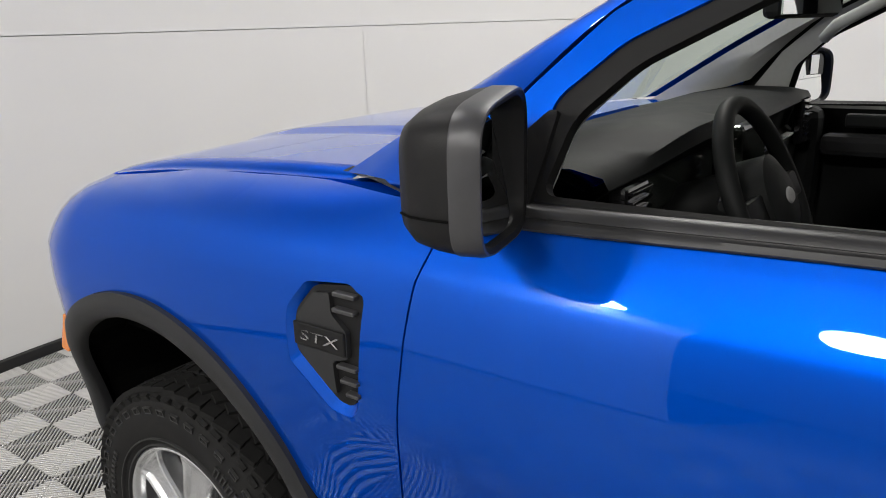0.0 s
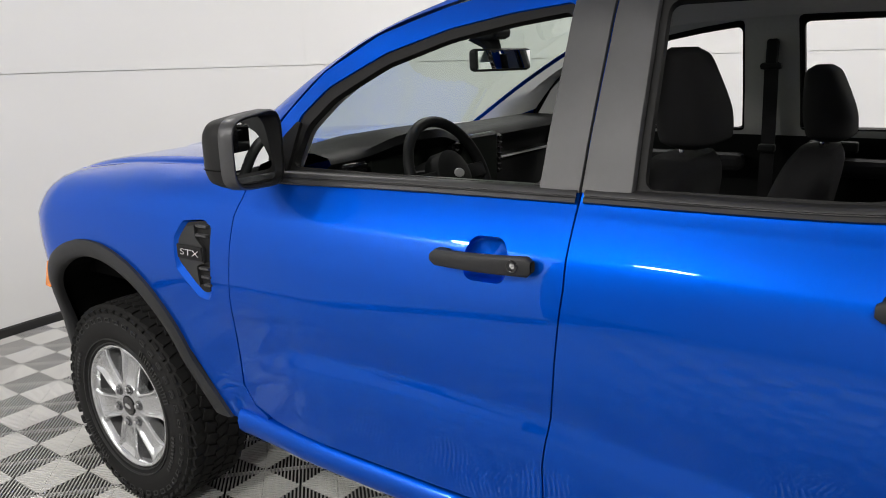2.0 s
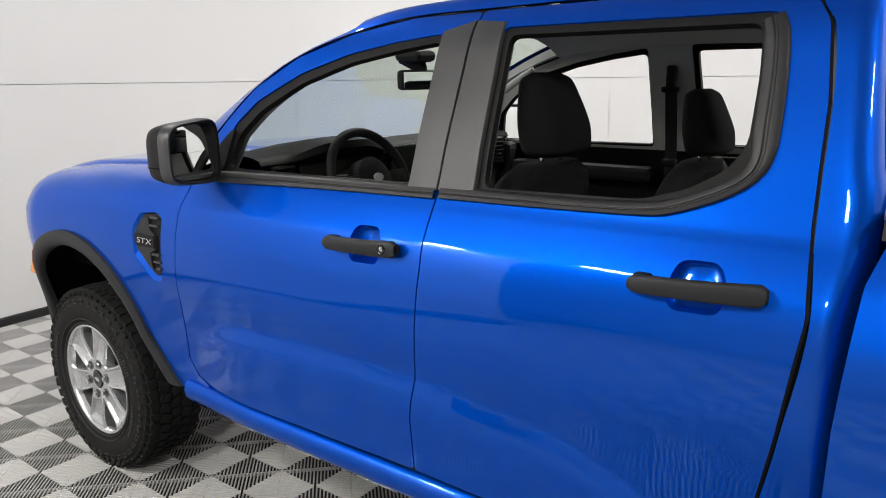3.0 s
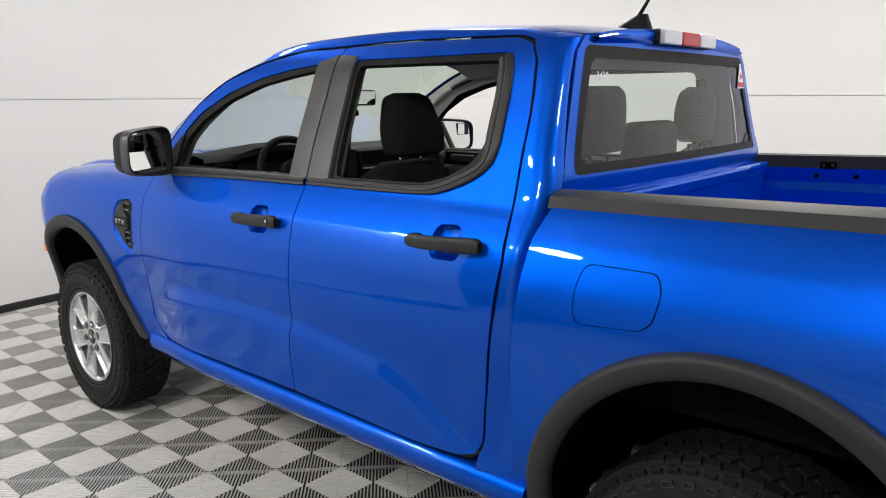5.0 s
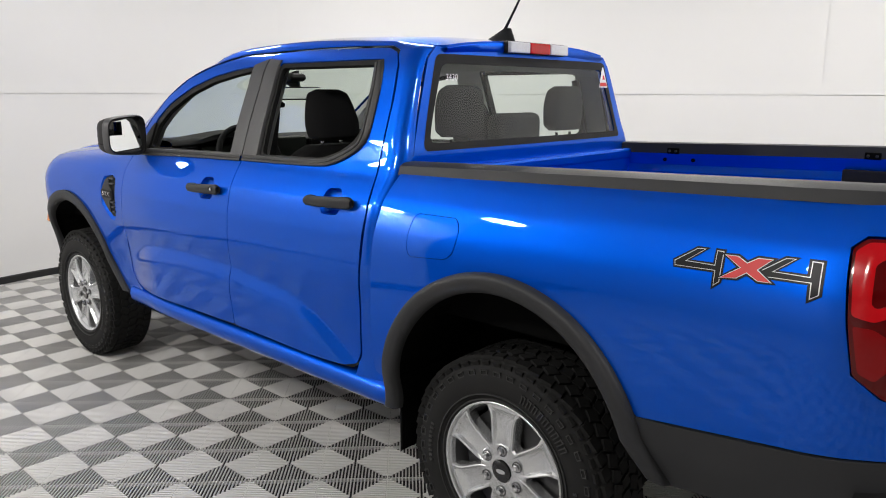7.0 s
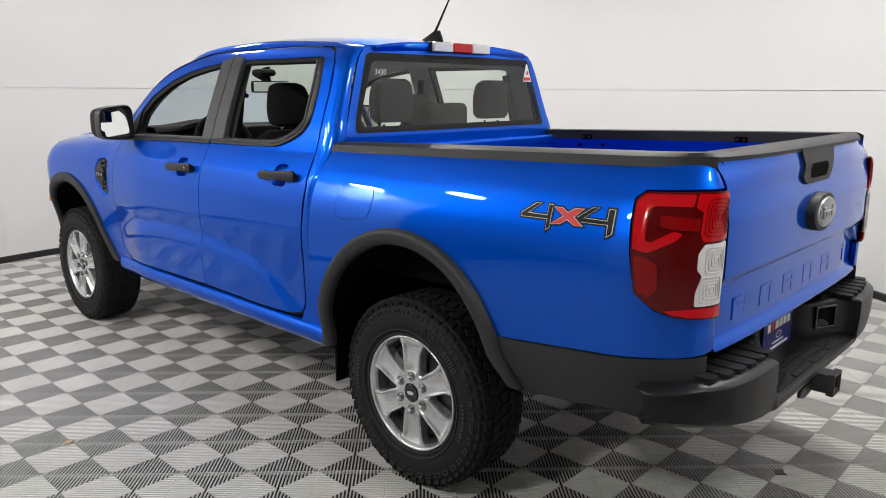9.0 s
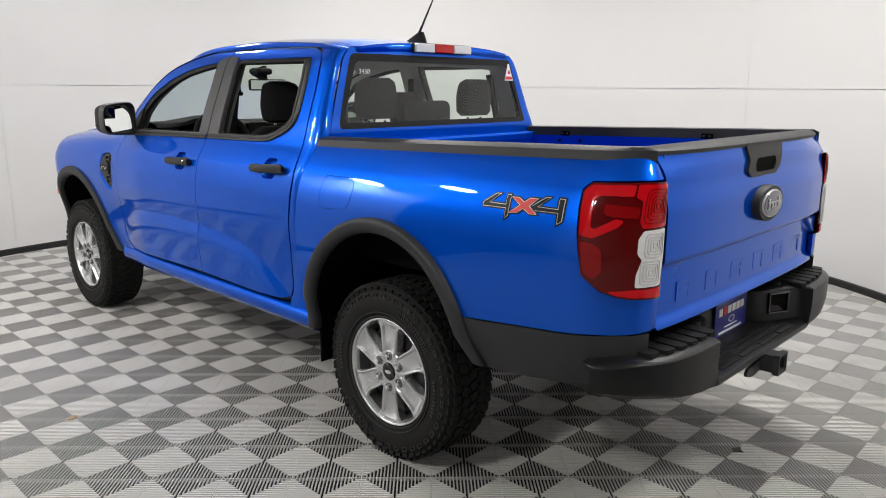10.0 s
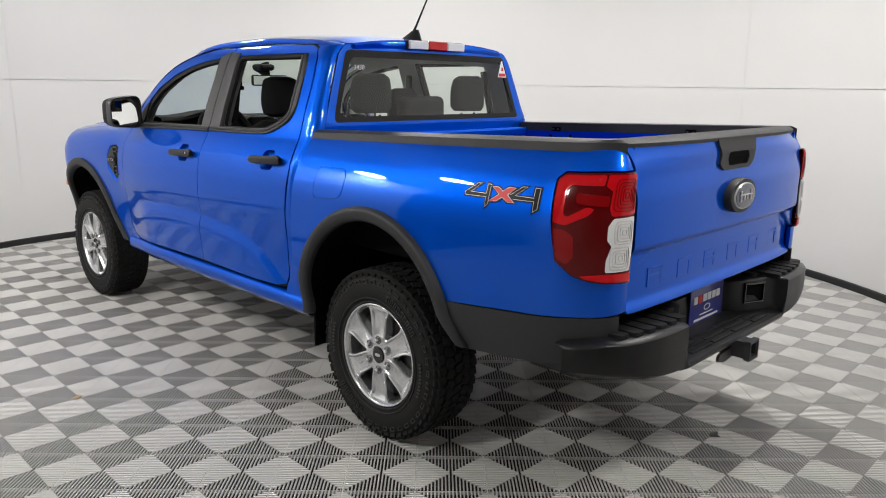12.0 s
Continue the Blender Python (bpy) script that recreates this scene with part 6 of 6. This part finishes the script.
def grown(poly, d):
    c = (sum(p[0] for p in poly) / len(poly), sum(p[1] for p in poly) / len(poly))
    return [(p[0] + math.copysign(d, p[0] - c[0]), p[1] + math.copysign(d, p[1] - c[1])) for p in poly]


build_cabin()


def cushion(name, parent, sections, label=""):
    """A padded body through rounded sections: centre, half width, half depth, and tilt of each."""
    rows = []
    ks = list(range(len(sections)))
    fx, fy, fz = [hermite([(k, s[0][i]) for k, s in zip(ks, sections)]) for i in range(3)]
    fw, fd = [hermite([(k, s[i]) for k, s in zip(ks, sections)]) for i in (1, 2)]
    for q in np.linspace(0, ks[-1], 6 * ks[-1] + 1):
        x, y, z, hw, hd = fx(q), fy(q), fz(q), fw(q), fd(q)
        ring = []
        for t in np.linspace(0, 2 * math.pi, 28, endpoint=False):
            c, n = math.cos(t), math.sin(t)
            ring.append((x + math.copysign(abs(c) ** 0.55, c) * hw, y + math.copysign(abs(n) ** 0.7, n) * hd, z))
        rows.append(ring)
    first, last = sections[0][0], sections[-1][0]
    rows = [[first] * 28] + rows + [[last] * 28]
    return strip(name, rows, cloth, parent, label, closed=True, angle=60)


def build_seat(x, y, front=True, drop=0.0):
    seat = new("front_seat" if front else "rear_seat_place")
    seat.parent = truck
    tagged(seat, "black cloth seat with a tall head restraint")
    if front:
        cushion("seat_cushion", seat, [((x, y + 0.25, 0.70), 0.25, 0.26), ((x, y + 0.25, 0.86), 0.26, 0.28), ((x, y + 0.25, 0.90), 0.22, 0.24)])
        cushion("seat_back", seat, [((x, y + 0.02, 0.82), 0.24, 0.08), ((x, y - 0.02, 1.0), 0.26, 0.09), ((x, y - 0.06, 1.2), 0.245, 0.085), ((x, y - 0.09, 1.32), 0.20, 0.07), ((x, y - 0.10, 1.365), 0.13, 0.05)])
        cushion("head_restraint", seat, [((x, y - 0.130, 1.385), 0.09, 0.035), ((x, y - 0.128, 1.405), 0.128, 0.066), ((x, y - 0.120, 1.46), 0.135, 0.070), ((x, y - 0.100, 1.55), 0.118, 0.056), ((x, y - 0.090, 1.595), 0.100, 0.044), ((x, y - 0.088, 1.614), 0.06, 0.020)])
        posts = (y - 0.11, 1.33, 1.42)
    else:
        cushion("seat_back", seat, [((x, y + 0.10, 0.82), 0.24, 0.08), ((x, y + 0.02, 1.1), 0.25, 0.07), ((x, y - 0.02, 1.30), 0.23, 0.06), ((x, y - 0.03, 1.345), 0.20, 0.04)])
        cushion("head_restraint", seat, [((x, y - 0.035, 1.430), 0.10, 0.035), ((x, y - 0.03, 1.460), 0.122, 0.048), ((x, y - 0.03, 1.530), 0.122, 0.052), ((x, y - 0.035, 1.605), 0.108, 0.045), ((x, y - 0.04, 1.630), 0.07, 0.03)])
        posts = (y - 0.035, 1.33, 1.42)
    for ob in seat.children:
        ob.location.z = -drop
    for dx in (-0.055, 0.055):
        bm = bmesh.new()
        tube(bm, [(x + dx, posts[0], posts[1]), (x + dx, posts[0], posts[2])], 0.007, 8)
        part("restraint_post", bm, chrome, seat, "chrome head restraint post", smooth=True).location.z = -drop


build_seat(-0.405, 1.483)
build_seat(0.405, 1.31, drop=0.06)
for x in (-0.40, 0.40):
    build_seat(x * 0.92, 0.645, False)
bm = bmesh.new()
box(bm, -0.68, 0.68, 0.66, 1.10, 0.70, 0.93, 0.05)
part("rear_bench", bm, cloth, truck, "black cloth rear bench cushion")
bm = bmesh.new()
box(bm, -0.15, 0.15, 0.575, 0.665, 1.35, 1.515, 0.035, segments=4)
smooth_by_angle(part("middle_head_restraint", bm, cloth, truck, "low black middle head restraint"))


# ---- ribbed floor tiles ----
def tile_mesh():
    """Two by two squares of diagonal ribs that form nested diamonds, each rib with a top and two sides."""
    verts, faces, shade = [], [], []
    deep, rib_deep, groove = -0.0175, -0.006, 0.0022

    def slab_piece(pts, z0, z1, tone=0):
        k = len(verts)
        n = len(pts)
        verts.extend([(x, y, z1) for x, y in pts] + [(x, y, z0) for x, y in pts])
        faces.append(tuple(range(k, k + n)))
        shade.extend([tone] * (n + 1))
        faces.extend([(k + i, k + n + i, k + n + (i + 1) % n, k + (i + 1) % n) for i in range(n)])

    half = SQ / 2
    for qx, qy in ((0, 0), (1, 0), (0, 1), (1, 1)):
        ox, oy = qx * SQ + half, qy * SQ + half
        # spine along the diagonal that joins two corners, ribs square to it
        d = Vector((1, 1)).normalized() if (qx + qy) % 2 == 0 else Vector((1, -1)).normalized()
        n = Vector((-d.y, d.x))
        full = SQ * math.sqrt(2) / 2
        step = full / 10
        for i in range(-10, 10):
            # every other square: thinner ribs and darker colour, standing for shade in gaps
            half_rib = 0.235 if (qx + qy) % 2 == 0 else 0.205
            a, b = (i + 0.5 - half_rib) * step, (i + 0.5 + half_rib) * step
            la, lb = full - abs(a), full - abs(b)
            if min(la, lb) < 0.004:
                continue
            for side in (1, -1):
                p = [d * a + n * side * groove, d * b + n * side * groove, d * b + n * side * (lb - 0.0012), d * a + n * side * (la - 0.0012)]
                if side < 0:
                    p = p[::-1]
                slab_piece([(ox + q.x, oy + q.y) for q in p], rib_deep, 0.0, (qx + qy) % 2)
        w = n * 0.0016
        p = [-d * full * 0.99 - w, d * full * 0.99 - w, d * full * 0.99 + w, -d * full * 0.99 + w]
        slab_piece([(ox + q.x, oy + q.y) for q in p], deep, -0.0035)
    me = bpy.data.meshes.new("floor_tile")
    me.from_pydata(verts, [], faces)
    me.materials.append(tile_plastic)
    me.materials.append(tile_gap_shade)
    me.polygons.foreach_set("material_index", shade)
    return me


def build_floor():
    floor = thing("floor", "grey ribbed interlocking plastic floor tiles", "floor", kind="structure")
    me = tile_mesh()
    near, rest = [], []
    for i in range(-8, 34):
        for j in range(-10, 33):
            x, y = TX + i * TILE, TY + j * TILE
            if x < -7.4 or x > 7.2 or y < -8.4 or y > 7.6:
                continue
            cx, cy = x + TILE / 2, y + TILE / 2
            if math.hypot(cx - CX, cy - CY) > WALL_R + 0.4 and (cx > 0 or cy > 3.0):
                continue
            near.append(((abs(cx + 1.5) + 0.6 * abs(cy - 0.3)), x, y))
    near.sort()
    for k, (_, x, y) in enumerate(near[:300]):
        ob = new("floor_tile", me)
        ob.location, ob.parent = (x, y, 0), floor
    nv = len(me.vertices)
    co = np.empty(nv * 3)
    me.vertices.foreach_get("co", co)
    co = co.reshape(-1, 3)
    polys = [tuple(p.vertices) for p in me.polygons]
    verts, faces = [], []
    for k, (_, x, y) in enumerate(near[300:]):
        verts.append(co + np.array((x, y, 0)))
        faces += [tuple(v + k * nv for v in p) for p in polys]
    far = bpy.data.meshes.new("floor_tiles_far")
    far.from_pydata(np.concatenate(verts).tolist(), [], faces)
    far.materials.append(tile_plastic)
    far.materials.append(tile_gap_shade)
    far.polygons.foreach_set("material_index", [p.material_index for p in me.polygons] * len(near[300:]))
    ob = new("floor_tiles_far", far)
    ob.parent = floor
    tagged(ob, "grey ribbed plastic floor tiles", kind="stuff")


build_floor()
bm = bmesh.new()
extrude_outline(bm, [(0.235, -1.075), (0.262, -1.06), (0.300, -1.085), (0.272, -1.092), (0.262, -1.11), (0.25, -1.09)], lambda u, v: (u, v, 0.002), (0, 0, 0.004))
tagged(part("leaf_scrap", bm, base_black), "small dark scrap of dry leaf on the floor", "debris")

bm = bmesh.new()
extrude_outline(bm, [(-1.712, 1.372), (-1.695, 1.395), (-1.668, 1.402), (-1.658, 1.388), (-1.676, 1.372), (-1.694, 1.362)], lambda u, v: (u, v, 0.002), (0, 0, 0.003))
tagged(part("leaf_scrap", bm, leaf_brown), "small tan scrap of dry leaf on the floor", "debris")
